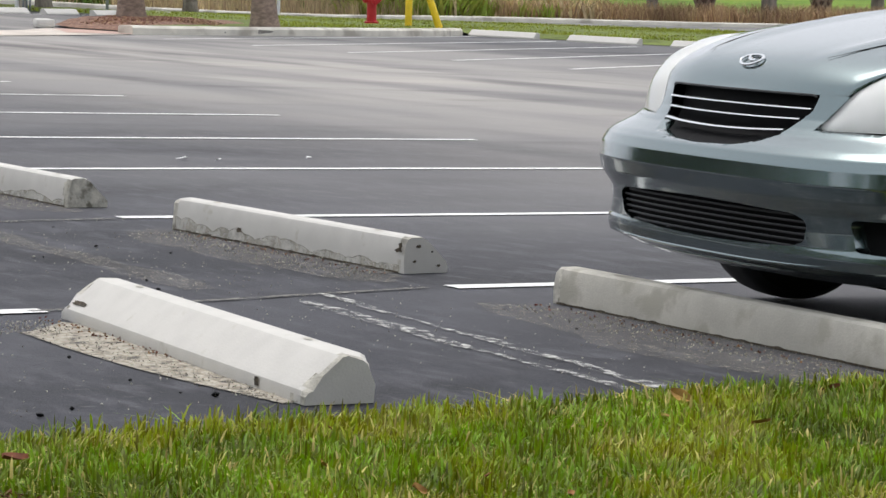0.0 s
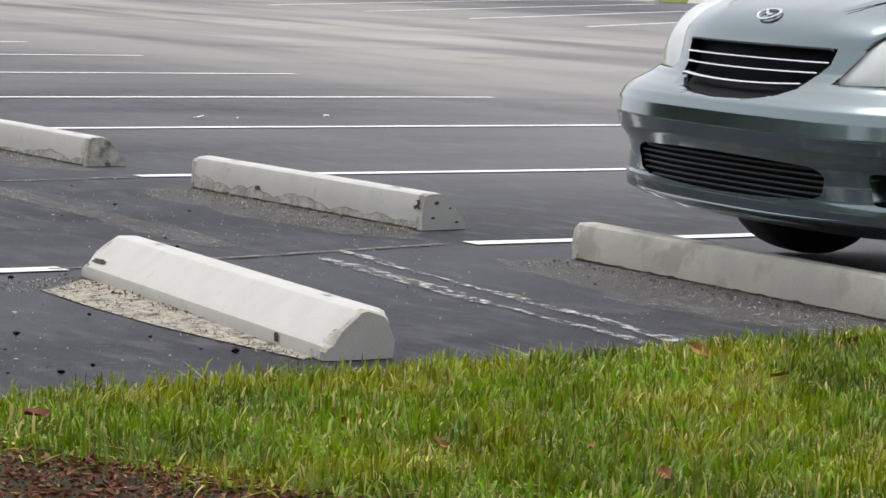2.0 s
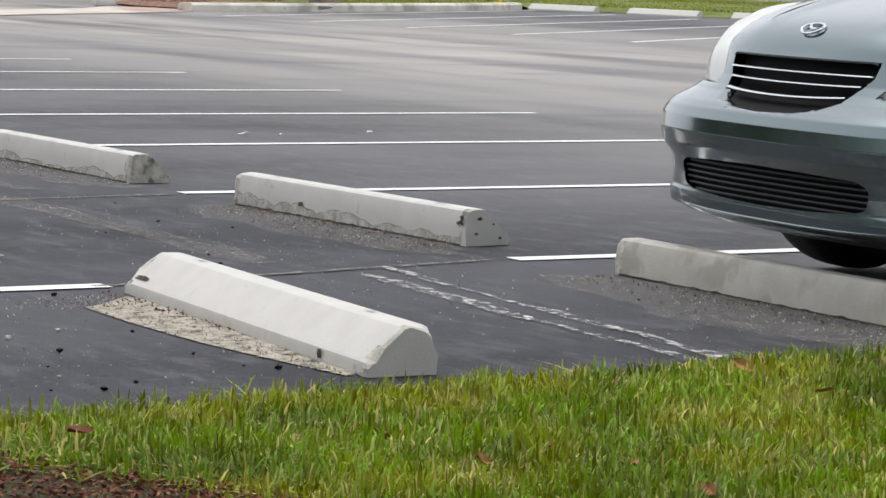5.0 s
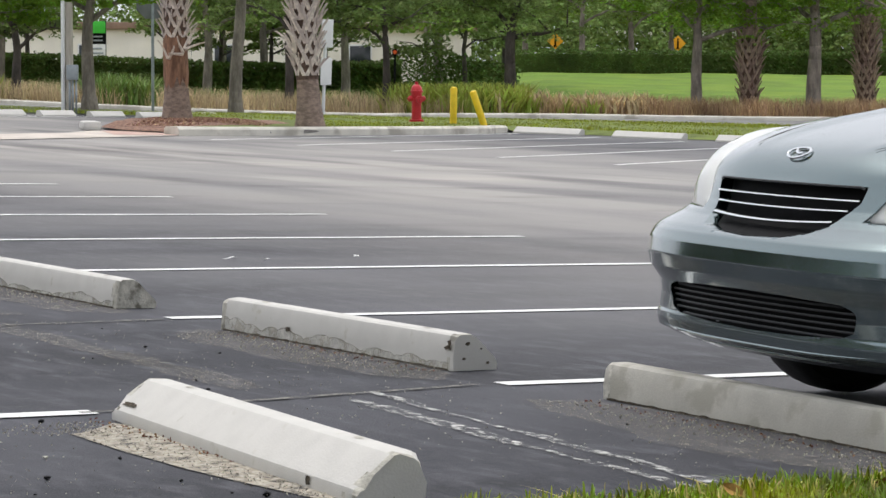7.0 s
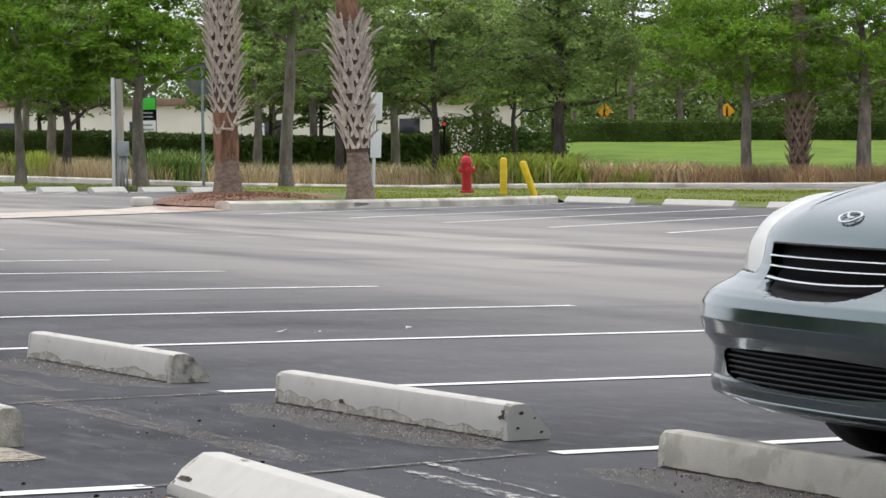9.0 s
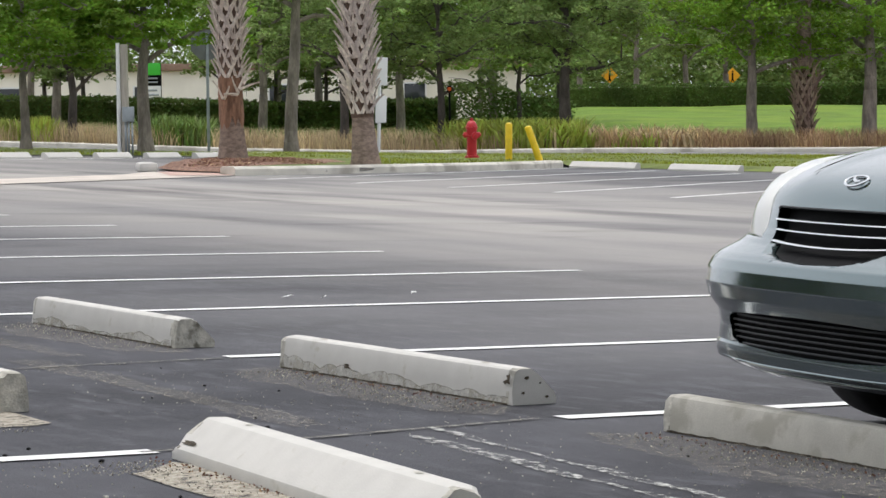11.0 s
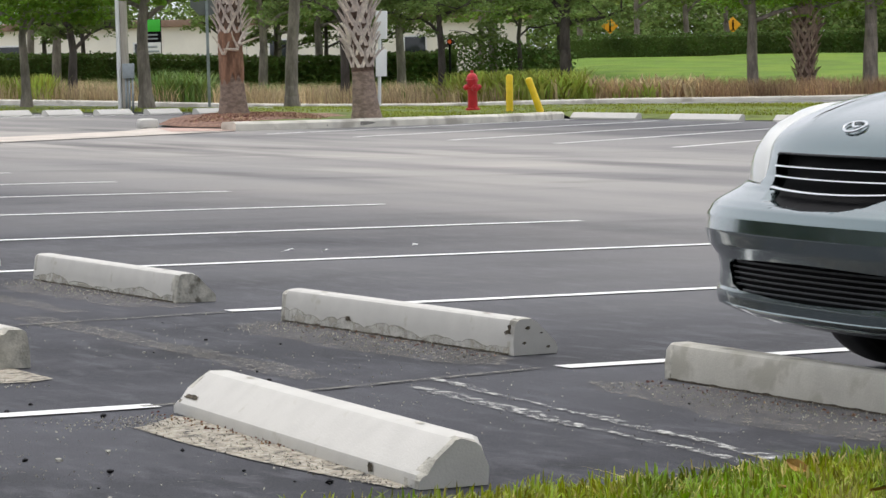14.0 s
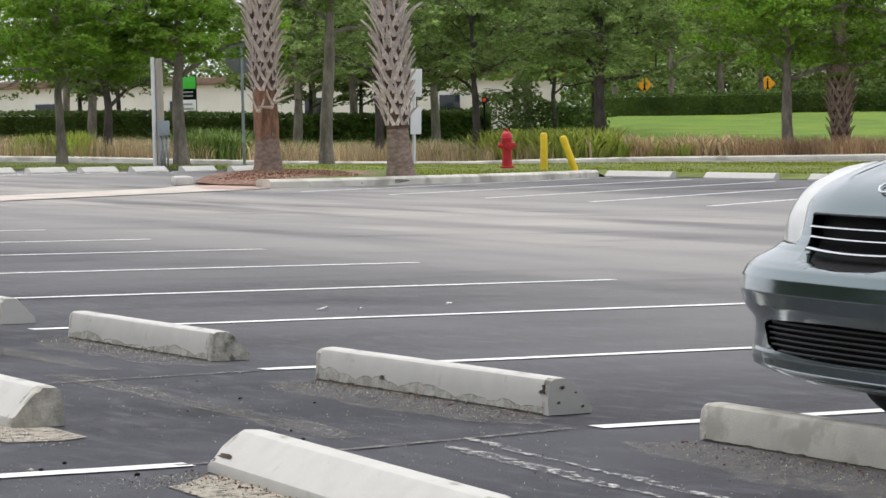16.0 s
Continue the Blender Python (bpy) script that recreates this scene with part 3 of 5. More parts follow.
# far stops, beside the island and at the left verge
for i, (x, y, r) in enumerate(((3.57, 59.6, -46), (5.47, 57.6, -46), (7.35, 55.7, -46), (9.25, 53.8, -46))):
    p = LOT.inverted() @ Vector((x, y, 0))
    wheel_stop(p.x, p.y, 270 - 29.3 + r, 20 + i, "clean white concrete wheel stop before a grass strip", 1, False)
for i in range(7):
    p = LOT.inverted() @ Vector((-10.5 + 1.06 * i, 63.8 + 0.8 * i, 0))
    wheel_stop(p.x, p.y, 270 - 29.3 + 66, 30 + i, "white concrete wheel stop before a grass strip", 1, False, length=1.5)

def scatter(name, spots, n, size, material, label, category, seed, flat=0.6):
    """Loose grains strewn over oblong spots of the asphalt: centre, half lengths."""
    rng = np.random.default_rng(seed)
    pts = []
    for u, v, du, dv, share in spots:
        k = int(n * share)
        pts.append(np.stack([u + du * rng.normal(0, 0.5, k), v + dv * rng.uniform(-1, 1, k), np.full(k, 0.007)], 1))
    ob = leaves(name, np.concatenate(pts), size, material, None, flat=flat, seed=seed, fold=0.9)
    ob.matrix_basis = LOT
    tagged(ob, label, category, kind="stuff")


scatter("gravel", [(-1.9, -1.5, 0.11, 0.8, 0.12), (-1.95, -0.72, 0.22, 0.14, 0.1), (-0.14, 1.2, 0.14, 0.85, 0.18), (-0.12, 4.1, 0.16, 0.85, 0.12), (-0.08, -1.4, 0.14, 0.85, 0.18), (-1.9, 1.2, 0.12, 0.9, 0.1)], 2600, 0.0075, GRAVEL, "fine pale grit gathered along the wheel stops", "gravel", 31)
scatter("gravel", [(-2.7, -1.2, 0.6, 1.1, 0.5), (-0.7, 0.3, 0.6, 2.4, 0.5)], 900, 0.006, GRAVEL, "sparse fine grit on the asphalt", "gravel", 32)
scatter("leaf_litter", [(-1.79, -1.35, 0.035, 0.85, 0.45), (-0.045, 1.2, 0.04, 0.8, 0.2), (-0.01, -1.4, 0.04, 0.85, 0.25), (0.0, 4.1, 0.04, 0.8, 0.1)], 300, 0.01, CHIP, "brown leaf crumbs along the foot of wheel stops", "leaf litter", 33)

# small stones and litter on the asphalt
rng = random.Random(4)
for i in range(46):
    if i < 34:
        u, v, s = rng.uniform(-3.2, -1.95), rng.uniform(-2.3, 0.2), rng.uniform(0.004, 0.012)
    else:
        u, v, s = rng.uniform(-1.2, 0.3), rng.uniform(-2.0, 3.0), rng.uniform(0.004, 0.009)
    bm = bmesh.new()
    bmesh.ops.create_icosphere(bm, subdivisions=1, radius=s)
    for q in bm.verts:
        q.co *= rng.uniform(0.7, 1.2)
        q.co.z *= 0.6
    ob = part("pebble", bm, RAW_CONCRETE if i % 3 == 0 else BLACK, None)
    ob.matrix_basis = LOT @ pose(u, v, s * 0.5 + 0.002, 0, 0, rng.uniform(0, 360))
    tagged(ob, "small dark pebble on the asphalt", "pebble", "pebbles on the asphalt")
for u, v, s in ((2.05, 6.25, 0.05), (2.2, 6.1, 0.03), (2.9, 6.3, 0.022), (3.1, 3.2, 0.03), (-1.35, 2.35, 0.022)):
    bm = bmesh.new()
    vs2 = [bm.verts.new((s * math.cos(a) * rng.uniform(0.6, 1.1), s * 0.7 * math.sin(a) * rng.uniform(0.6, 1.1), rng.uniform(0.004, 0.02))) for a in (i * math.pi / 4 for i in range(8))]
    c = bm.verts.new((0, 0, 0.012))
    for i in range(8):
        bm.faces.new((vs2[i], vs2[(i + 1) % 8], c))
    ob = part("litter", bm, WHITE if v > 5 or v < 0 else LEAF_LITTER, None)
    ob.matrix_basis = LOT @ pose(u, v, 0.002)
    tagged(ob, "small scrap of litter on the asphalt", "litter")

# ---------- the island with its kerb, and the verges beyond
kerb_line = dense([(-3.35, 49.1), (-2.6, 50.0), (-1.8, 51.1), (-0.2, 53.9), (1.3, 56.6), (2.3, 58.6), (2.75, 60.3)], 4)
band("island_kerb", kerb_line, 0.35, 0.0, KERB, 0.15, "pale concrete kerb with a shallow inlet round a planted island")


def kerb_scuff():
    """A flat oval on the kerb's face where water runs off, scuffed and shade-coloured."""
    # no hollow is modelled; its shade is put into the oval's colour
    verts = [(-1.45 + 0.42 * math.cos(a) - 0.008, 51.72 + 0.72 * math.cos(a) - 0.004, gz(-1.45, 51.72) + 0.068 + 0.04 * math.sin(a)) for a in (i * math.pi / 12 for i in range(24))]
    verts = [(x, y - 0.012, z) for x, y, z in verts]
    tagged(raw("kerb_scuff", verts, [tuple(range(24))], SHADE_SCUFF), "flat dark oval for a hollow's shade and scuffs in the kerb's face", "stain", kind="structure")


kerb_scuff()


def verge(name, outline, material, up, label, category, wobble=0.03, step=1.0, edge=None):
    """A raised bed over an outline, uneven on top."""
    bm = bmesh.new()
    vs3 = [bm.verts.new((x, y, 0)) for x, y in outline]
    f = bm.faces.new(vs3)
    bmesh.ops.triangulate(bm, faces=[f])
    for _ in range(3):
        bmesh.ops.subdivide_edges(bm, edges=[e for e in bm.edges if e.calc_length() > step], cuts=1, use_grid_fill=False)
        bmesh.ops.triangulate(bm, faces=bm.faces)
    rim = {q for e in bm.edges if e.is_boundary for q in e.verts}
    for q in bm.verts:
        lift = (up if edge is None else edge if q.co.x < 2.9 else 0.01) if q in rim else up + wobble * noise.noise((q.co.x * 0.8, q.co.y * 0.4, 2))
        q.co.z = gz(q.co.x, q.co.y) + lift
    return tagged(part(name, bm, material), label, category, kind="structure")


inner = [(x - 0.1, y + 0.33) for x, y in kerb_line]
verge("island_lawn", inner + [(2.95, 60.6), (4.3, 59.9), (6.2, 57.9), (8.1, 56.0), (10.0, 54.1), (14, 50.2), (26, 40), (26, 70.8), (6, 71), (2.5, 74), (-4, 76), (-5.5, 76), (-4.4, 70), (-3.4, 66), (-3.2, 60), (-3.4, 56)], VERGE_GROUND, 0.15, "short green grass on a kerbed island", "lawn", edge=0.12)
verge("roadside_lawn", [(-40, 76.8), (-40, 69), (-9.5, 69.0), (-4.3, 71.5), (-5.4, 76.8)], VERGE_GROUND, 0.13, "short green grass strip between stalls and road", "lawn", edge=0.03)
verge("mulch_bed", [(-3.25, 49.7), (-2.6, 51), (-1.6, 53.5), (-1.2, 56), (-1.9, 58), (-3.2, 61.5), (-4.6, 61), (-5.1, 57), (-5.05, 53), (-4.5, 51)], ISLAND_MULCH, 0.16, "reddish brown bark mulch round palm trees", "mulch", 0.08, 0.5, edge=0.04)


def flat_patch(name, outline, up, material, label, category):
    """A flush slab over an outline, following the ground."""
    return tagged(raw(name, [(x, y, gz(x, y) + up) for x, y in outline], [tuple(range(len(outline)))], material), label, category, kind="structure")


flat_patch("flush_band", [(-13, 24.5), (-9.4, 33.0), (-6.05, 41.7), (-4.72, 45.0), (-3.35, 48.6), (-3.45, 49.6), (-4.4, 51.0), (-5.0, 51.2), (-5.2, 48.8), (-6.5, 45.0), (-10.0, 35.0), (-14, 25.5)], 0.012, BAND, "pale concrete band flush with the asphalt", "concrete band")
flat_patch("red_band", [(-4.35, 47.9), (-3.35, 48.75), (-3.4, 49.7), (-4.3, 51.0), (-4.85, 50.9)], 0.018, BRICK_BAND, "reddish dusted concrete at the island's tip", "concrete band")
road_ys = [70, 72, 74, 76, 78, 80, 83, 86, 89, 91.6]
sheet("road", far_xs[2:-2], road_ys, ROAD, -0.04, "grey asphalt road beyond the car park", category="road")
band("far_kerb", dense([(-60, 91.6), (60, 91.6)], 40), 0.5, -0.05, KERB, 0.15, "long pale concrete kerb along the road")
band("near_kerb", dense([(4.2, 71.0), (40, 70.6)], 20), 0.3, -0.04, KERB, 0.13, "pale concrete kerb along the road")
band("near_kerb", dense([(-60, 76.9), (-5, 76.4)], 20), 0.3, -0.04, KERB, 0.13, "pale concrete kerb along the road")
lawn_xs = [i * 2.0 for i in range(-3, 46)]
sheet("far_lawn", lawn_xs, [99, 102, 106, 111, 116, 122, 128, 134, 140, 147, 152], LAWN, 0.02, "bright green mown lawn rising to a hedge", category="lawn", wobble=0.1)

# rounded end of a kerb at the island's tip
ob = thing("kerb_end", on_ground(-5.1, 51.6, 0.0, 10), "white rounded concrete kerb end beside mulch", "kerb")
bm = box(0.34, 0.9, 0.17, (0, 0, 0), 0.07)
part("block", bm, CONCRETE, ob)


# ---------- the car: nose at the origin of its own frame, +x forwards, +y its left
ZS = (0.2, 0.225, 0.25, 0.28, 0.31, 0.36, 0.41, 0.435, 0.455, 0.5, 0.55, 0.58, 0.6, 0.62, 0.635, 0.655, 0.685, 0.715, 0.76)
XS = (-0.13, -0.065, -0.022, -0.018, -0.02, -0.012, 0.004, 0.022, 0.036, 0.05, 0.046, 0.03, 0.004, -0.032, -0.058, -0.08, -0.104, -0.114, -0.122)
WS = (0.76, 0.81, 0.85, 0.86, 0.855, 0.857, 0.868, 0.892, 0.902, 0.908, 0.908, 0.906, 0.905, 0.903, 0.9, 0.896, 0.89, 0.88, 0.865)
POWER = 2.5


def nose_x(y, z):
    w, x0 = float(np.interp(z, ZS, WS)), float(np.interp(z, ZS, XS))
    k = min(1.0, abs(y) / w)
    bulge = float(np.interp(z, (0.3, 0.45, 0.6, 0.75), (0.25, 0.36, 0.4, 0.56)))
    return x0 - bulge + bulge * (1 - k ** POWER) ** (1 / POWER)


def rounded(pts_, r):
    """Signed distance to a polygon with corners rounded by r; negative inside."""
    def sd(p):
        d, s = 1e9, 1.0
        n = len(pts_)
        for i in range(n):
            a, b = Vector(pts_[i]), Vector(pts_[i - 1])
            e, w = b - a, p - a
            q = w - e * max(0, min(1, w.dot(e) / e.dot(e)))
            d = min(d, q.length)
            c = (p.y >= a.y, p.y < b.y, e.x * w.y > e.y * w.x)
            if all(c) or not any(c):
                s = -s
        return s * d - r
    return sd


GRILLE = rounded([(-0.414, 0.752), (-0.404, 0.715), (-0.372, 0.684), (-0.343, 0.65), (-0.29, 0.622), (-0.2, 0.606), (0, 0.6), (0.2, 0.606), (0.29, 0.622), (0.343, 0.65), (0.372, 0.684), (0.404, 0.715), (0.414, 0.752)], 0.012)
INTAKE = rounded([(-0.53, 0.375), (-0.495, 0.388), (-0.25, 0.397), (0, 0.4), (0.25, 0.397), (0.495, 0.388), (0.53, 0.375), (0.52, 0.34), (0.475, 0.327), (0.25, 0.317), (0, 0.313), (-0.25, 0.317), (-0.475, 0.327), (-0.52, 0.34)], 0.02)
FOG_L = rounded([(0.73, 0.385), (0.745, 0.33), (0.82, 0.325), (0.828, 0.385)], 0.02)
FOG_R = rounded([(-0.73, 0.385), (-0.745, 0.33), (-0.82, 0.325), (-0.828, 0.385)], 0.02)
LAMP_HOLE_L = rounded([(0.468, 0.655), (1.2, 0.655), (1.2, 0.9), (0.6, 0.9), (0.537, 0.76), (0.493, 0.7)], 0.001)
LAMP_HOLE_R = rounded([(-0.468, 0.655), (-1.2, 0.655), (-1.2, 0.9), (-0.6, 0.9), (-0.537, 0.76), (-0.493, 0.7)], 0.001)
HOLES = (GRILLE, INTAKE, FOG_L, FOG_R, LAMP_HOLE_L, LAMP_HOLE_R)


def hood_z(x, y):
    """Height of the bonnet and wings."""
    k = max(0.0, min(1.0, (-x - 0.13) / 1.25))
    crown = 0.765 + 0.055 * (1 - math.exp(-max(0, -x - 0.12) / 0.03)) + 0.25 * k ** 0.6
    side = abs(y) / 0.88
    drop = (0.34 * math.exp(-6.5 * k) + 0.09 * k) * side ** 3
    ridge = 0.012 * math.exp(-((abs(y) - (0.31 + 0.2 * k)) / 0.05) ** 2) * min(1, k * 4)
    return crown - drop + ridge


def lamp_top(y):
    """The edge between headlight and bonnet at that distance from the middle: x and z."""
    y = abs(y)
    if y < 0.53:
        return nose_x(y, 0.76), 0.76
    ys = (0.53, 0.55, 0.574, 0.6, 0.66, 0.74, 0.82, 0.87)
    x = float(np.interp(y, ys, (nose_x(0.53, 0.76), -0.222, -0.262, -0.32, -0.46, -0.64, -0.84, -0.98)))
    return x, float(np.interp(y, ys, (0.76, 0.785, 0.812, 0.84, 0.888, 0.922, 0.935, 0.93)))


def fascia():
    """The painted front with its openings."""
    bm = bmesh.new()
    zs = [0.2 + 0.005 * i for i in range(113)]
    ts = [i / 200 - 1 for i in range(401)]
    grid = []
    for z in zs:
        row = []
        for t in ts:
            w = float(np.interp(z, ZS, WS))
            y = w * math.copysign(math.sin(abs(t) * math.pi / 2) ** 0.93, t)
            p = Vector((y, z))
            for h in HOLES:
                s = h(p)
                if abs(s) < 0.0042:
                    e = 1e-4
                    g = Vector((h(p + Vector((e, 0))) - s, h(p + Vector((0, e))) - s)) / e
                    if g.length > 0.2:
                        p -= g.normalized() * s
            x = nose_x(p.x, p.y)
            row.append(bm.verts.new((x, p.x, p.y)))
        grid.append(row)
    for a, b in zip(grid, grid[1:]):
        for i in range(len(a) - 1):
            c = sum((Vector((v.co.y, v.co.z)) for v in (a[i], a[i + 1], b[i + 1], b[i])), Vector((0, 0))) / 4
            if not any(h(c) < 0 for h in HOLES):
                bm.faces.new((a[i], a[i + 1], b[i + 1], b[i]))
    for v in [v for v in bm.verts if not v.link_faces]:
        bm.verts.remove(v)
    rim = [e for e in bm.edges if e.is_boundary and any(h(Vector((e.verts[0].co.y, e.verts[0].co.z))) < 0.004 for h in HOLES)]
    got = bmesh.ops.extrude_edge_only(bm, edges=rim)
    for q in (g for g in got["geom"] if isinstance(g, bmesh.types.BMVert)):
        q.co.x -= 0.05
    return bm


def front_patch(h, y0, y1, z0, z1, back, ny=40, nz=14, lift=0.0):
    """A curved panel that follows the nose inside an outline, set back by that much."""
    bm = bmesh.new()
    grid = []
    for j in range(nz + 1):
        row = []
        for i in range(ny + 1):
            p = Vector((y0 + (y1 - y0) * i / ny, z0 + (z1 - z0) * j / nz))
            s = h(p)
            cell = max((y1 - y0) / ny, (z1 - z0) / nz) * 0.75
            if abs(s) < cell:
                e = 1e-4
                g = Vector((h(p + Vector((e, 0))) - s, h(p + Vector((0, e))) - s)) / e
                if g.length > 0.2:
                    p -= g.normalized() * s
            row.append(bm.verts.new((nose_x(p.x, p.y) - back + lift, p.x, p.y)))
        grid.append(row)
    for a, b in zip(grid, grid[1:]):
        for i in range(ny):
            c = sum((Vector((v.co.y, v.co.z)) for v in (a[i], a[i + 1], b[i + 1], b[i])), Vector((0, 0))) / 4
            if h(c) < 0.0:
                bm.faces.new((a[i], a[i + 1], b[i + 1], b[i]))
    for v in [v for v in bm.verts if not v.link_faces]:
        bm.verts.remove(v)
    return bm


def bar(points, r, steps=8):
    """A round rod of one thickness along points."""
    return tube(points, [r] * len(points), steps)


def build_car():
    car = thing("car", LOT @ pose(0.10, -1.27, 0.012, 0, 0, 180 - 5.2), "sage grey metallic sedan with chrome grille over a wheel stop", "car")
    body = part("front_bumper", fascia(), CAR_PAINT, car, "sage grey metallic bumper, scuffed at its corner", sharp=50)
    # bonnet and wings: a sheet from the nose to the screen
    bm = bmesh.new()
    grid = []
    for i in range(49):
        a = i / 48
        row = []
        for j in range(61):
            t = j / 30 - 1
            w = 0.865 + 0.035 * min(1, a * 2.5)
            y = w * math.copysign(math.sin(abs(t) * math.pi / 2) ** 0.93, t)
            xn, zn = lamp_top(y * 0.865 / w)
            e = a ** 1.6
            x = xn * (1 - e) + -1.38 * e
            k = 1 - math.exp(-a * 16)
            z = zn + (hood_z(x, y) - zn) * k
            row.append(bm.verts.new((x, y, z)))
        grid.append(row)
    for a, b in zip(grid, grid[1:]):
        for j in range(60):
            bm.faces.new((a[j], a[j + 1], b[j + 1], b[j]))
    hood = part("bonnet", bm, CAR_PAINT, car, sharp=60)
    # bonnet seams, drawn thicker to take in a dark reflection along the crease
    for s in (-1, 1):
        pts2 = []
        for i in range(30):
            a = i / 29
            x = -0.24 - 1.1 * a
            y = s * (0.34 + 0.24 * a ** 0.7)
            pts2.append((x, y, hood_z(x, y) + 0.0005))
        part("bonnet_seam", tube(pts2, [0.0006 + 0.0038 * min(1, q / 10) for q in range(30)], 6), TRIM, hood)
    # sides, screen, roof and tail behind
    outline = [(-0.6, 0.86), (-1.0, 0.905), (-2.4, 0.91), (-3.8, 0.9), (-4.5, 0.84), (-4.82, 0.6), (-4.85, 0)]
    full = outline + [(x, -y) for x, y in outline[-2::-1]]
    bm = bmesh.new()
    levels = [(0.2, 0.94), (0.3, 0.98), (0.5, 1.0), (0.7, 0.995), (0.86, 0.965), (0.98, 0.92)]
    rows = []
    for z, k in levels:
        rows.append([bm.verts.new((x, y * k, z if x < -1.0 else min(z, hood_z(x, abs(y)) - 0.004 if z > 0.7 else z))) for x, y in full])
    for a, b in zip(rows, rows[1:]):
        for j in range(len(full) - 1):
            bm.faces.new((a[j], a[j + 1], b[j + 1], b[j]))
    bmesh.ops.subdivide_edges(bm, edges=bm.edges[:], cuts=1, smooth=0.3)
    part("side_panels", bm, CAR_PAINT, car)
    bm = bmesh.new()
    cols = []
    for x, z, w in ((-1.34, 1.0, 0.76), (-1.75, 1.22, 0.66), (-2.1, 1.39, 0.58), (-2.6, 1.44, 0.57), (-3.2, 1.41, 0.57), (-3.7, 1.25, 0.62), (-4.1, 1.02, 0.72)):
        cols.append([bm.verts.new(p) for p in ((x, -w - 0.1 * (z > 1.1), 0.97), (x, -w, z - 0.04), (x, -w * 0.6, z), (x, 0, z + 0.02), (x, w * 0.6, z), (x, w, z - 0.04), (x, w + 0.1 * (z > 1.1), 0.97))])
    for a, b in zip(cols, cols[1:]):
        for j in range(6):
            bm.faces.new((a[j], a[j + 1], b[j + 1], b[j]))
    bmesh.ops.subdivide_edges(bm, edges=bm.edges[:], cuts=1, smooth=0.5)
    cabin = part("cabin", bm, GLASS_DARK, car, "dark tinted glass")
    bm = bmesh.new()
    rf = [[bm.verts.new((x, y, z + 0.02 - 0.03 * (abs(y) / w) ** 2 + 0.008)) for y in (-w * 0.8, -w * 0.4, 0, w * 0.4, w * 0.8)] for x, z, w in ((-2.05, 1.385, 0.58), (-2.4, 1.44, 0.57), (-2.9, 1.45, 0.57), (-3.3, 1.41, 0.57))]
    for a, b in zip(rf, rf[1:]):
        for j in range(4):
            bm.faces.new((a[j], a[j + 1], b[j + 1], b[j]))
    part("roof", bm, CAR_PAINT, car)
    part("boot_lid", box(0.72, 1.45, 0.08, (-4.4, 0, 0.95), 0.03), CAR_PAINT, car)
    part("underbody", box(3.9, 1.3, 0.2, (-2.6, 0, 0.2), 0.04), BLACK, car)
    # black sheet added under the nose to stand for the shade there
    part("splash_panel", box(0.8, 1.3, 0.05, (-0.9, 0, 0.15), 0.01), BLACK, car)
    part("radiator_pack", box(0.1, 1.3, 0.5, (-0.42, 0, 0.2), 0.02), BLACK, car)
    # grille: dark mesh set back, chrome bars, chrome rim
    g = part("grille", front_patch(GRILLE, -0.45, 0.45, 0.56, 0.775, 0.045), BLACK, car, "black grille with chrome bars")
    for z, half, sag in ((0.718, 0.412, 0.001), (0.686, 0.379, 0.004), (0.651, 0.347, 0.01)):
        p2 = []
        for i in range(25):
            y = -half + 2 * half * i / 24
            zb = z - sag * (1 - (y / half) ** 2)
            p2.append((nose_x(y, zb) + 0.003, y, zb))
        bm = bmesh.new()
        rows = []
        for x, y, zz in p2:
            rows.append([bm.verts.new((x + o[0], y, zz + o[1])) for o in ((0.006, -0.0032), (0.005, -0.0005), (-0.008, 0.0036), (-0.014, 0.0036), (-0.012, -0.003))])
        for a, b in zip(rows, rows[1:]):
            for j in range(5):
                bm.faces.new((a[j], a[(j + 1) % 5], b[(j + 1) % 5], b[j]))
        bm.faces.new(rows[0][::-1])
        bm.faces.new(rows[-1])
        part("grille_bar", bm, CHROME, g, "chrome grille bar", sharp=60)
    ring = [(-0.42, 0.752), (-0.4, 0.758), (0.4, 0.758), (0.42, 0.752)]
    part("grille_rim", bar([(nose_x(y, z) + 0.001, y, z) for (a, b) in zip(ring, ring[1:]) for y, z in [(a[0] + (b[0] - a[0]) * k / 6, a[1] + (b[1] - a[1]) * k / 6) for k in range(6)]], 0.004, steps=6), SLAT, g, "thin dark rim")
    # lower intake with thin slats
    k = part("lower_intake", front_patch(INTAKE, -0.58, 0.58, 0.27, 0.44, 0.03), BLACK, car, "black slatted lower intake")
    for z in (0.307, 0.326, 0.345, 0.364, 0.383, 0.402):
        half = 0.54 - max(0, 0.33 - z) * 3 - max(0, z - 0.385) * 3
        part("slat", bar([(nose_x(y, z) - 0.014, y, z) for y in (-half + 2 * half * i / 24 for i in range(25))], 0.004, steps=6), SLAT, k)
    for z0, r0, col in ((0.247, 0.006, CAR_PAINT), (0.222, 0.004, CAR_PAINT)):
        part("chin_edge", bar([(nose_x(y, z0) + 0.002, y, z0 + 0.01 * (abs(y) / 0.6) ** 3) for y in (-0.74 + 1.48 * i / 40 for i in range(41))], r0, steps=6), col, body)
    for s, h in ((1, FOG_L), (-1, FOG_R)):
        # body-coloured recess made black: its shade is put into the colour
        part("fog_lamp_recess", front_patch(h, *sorted((s * 0.69, s * 0.855)), 0.29, 0.415, 0.045, 14, 12), BLACK, car)
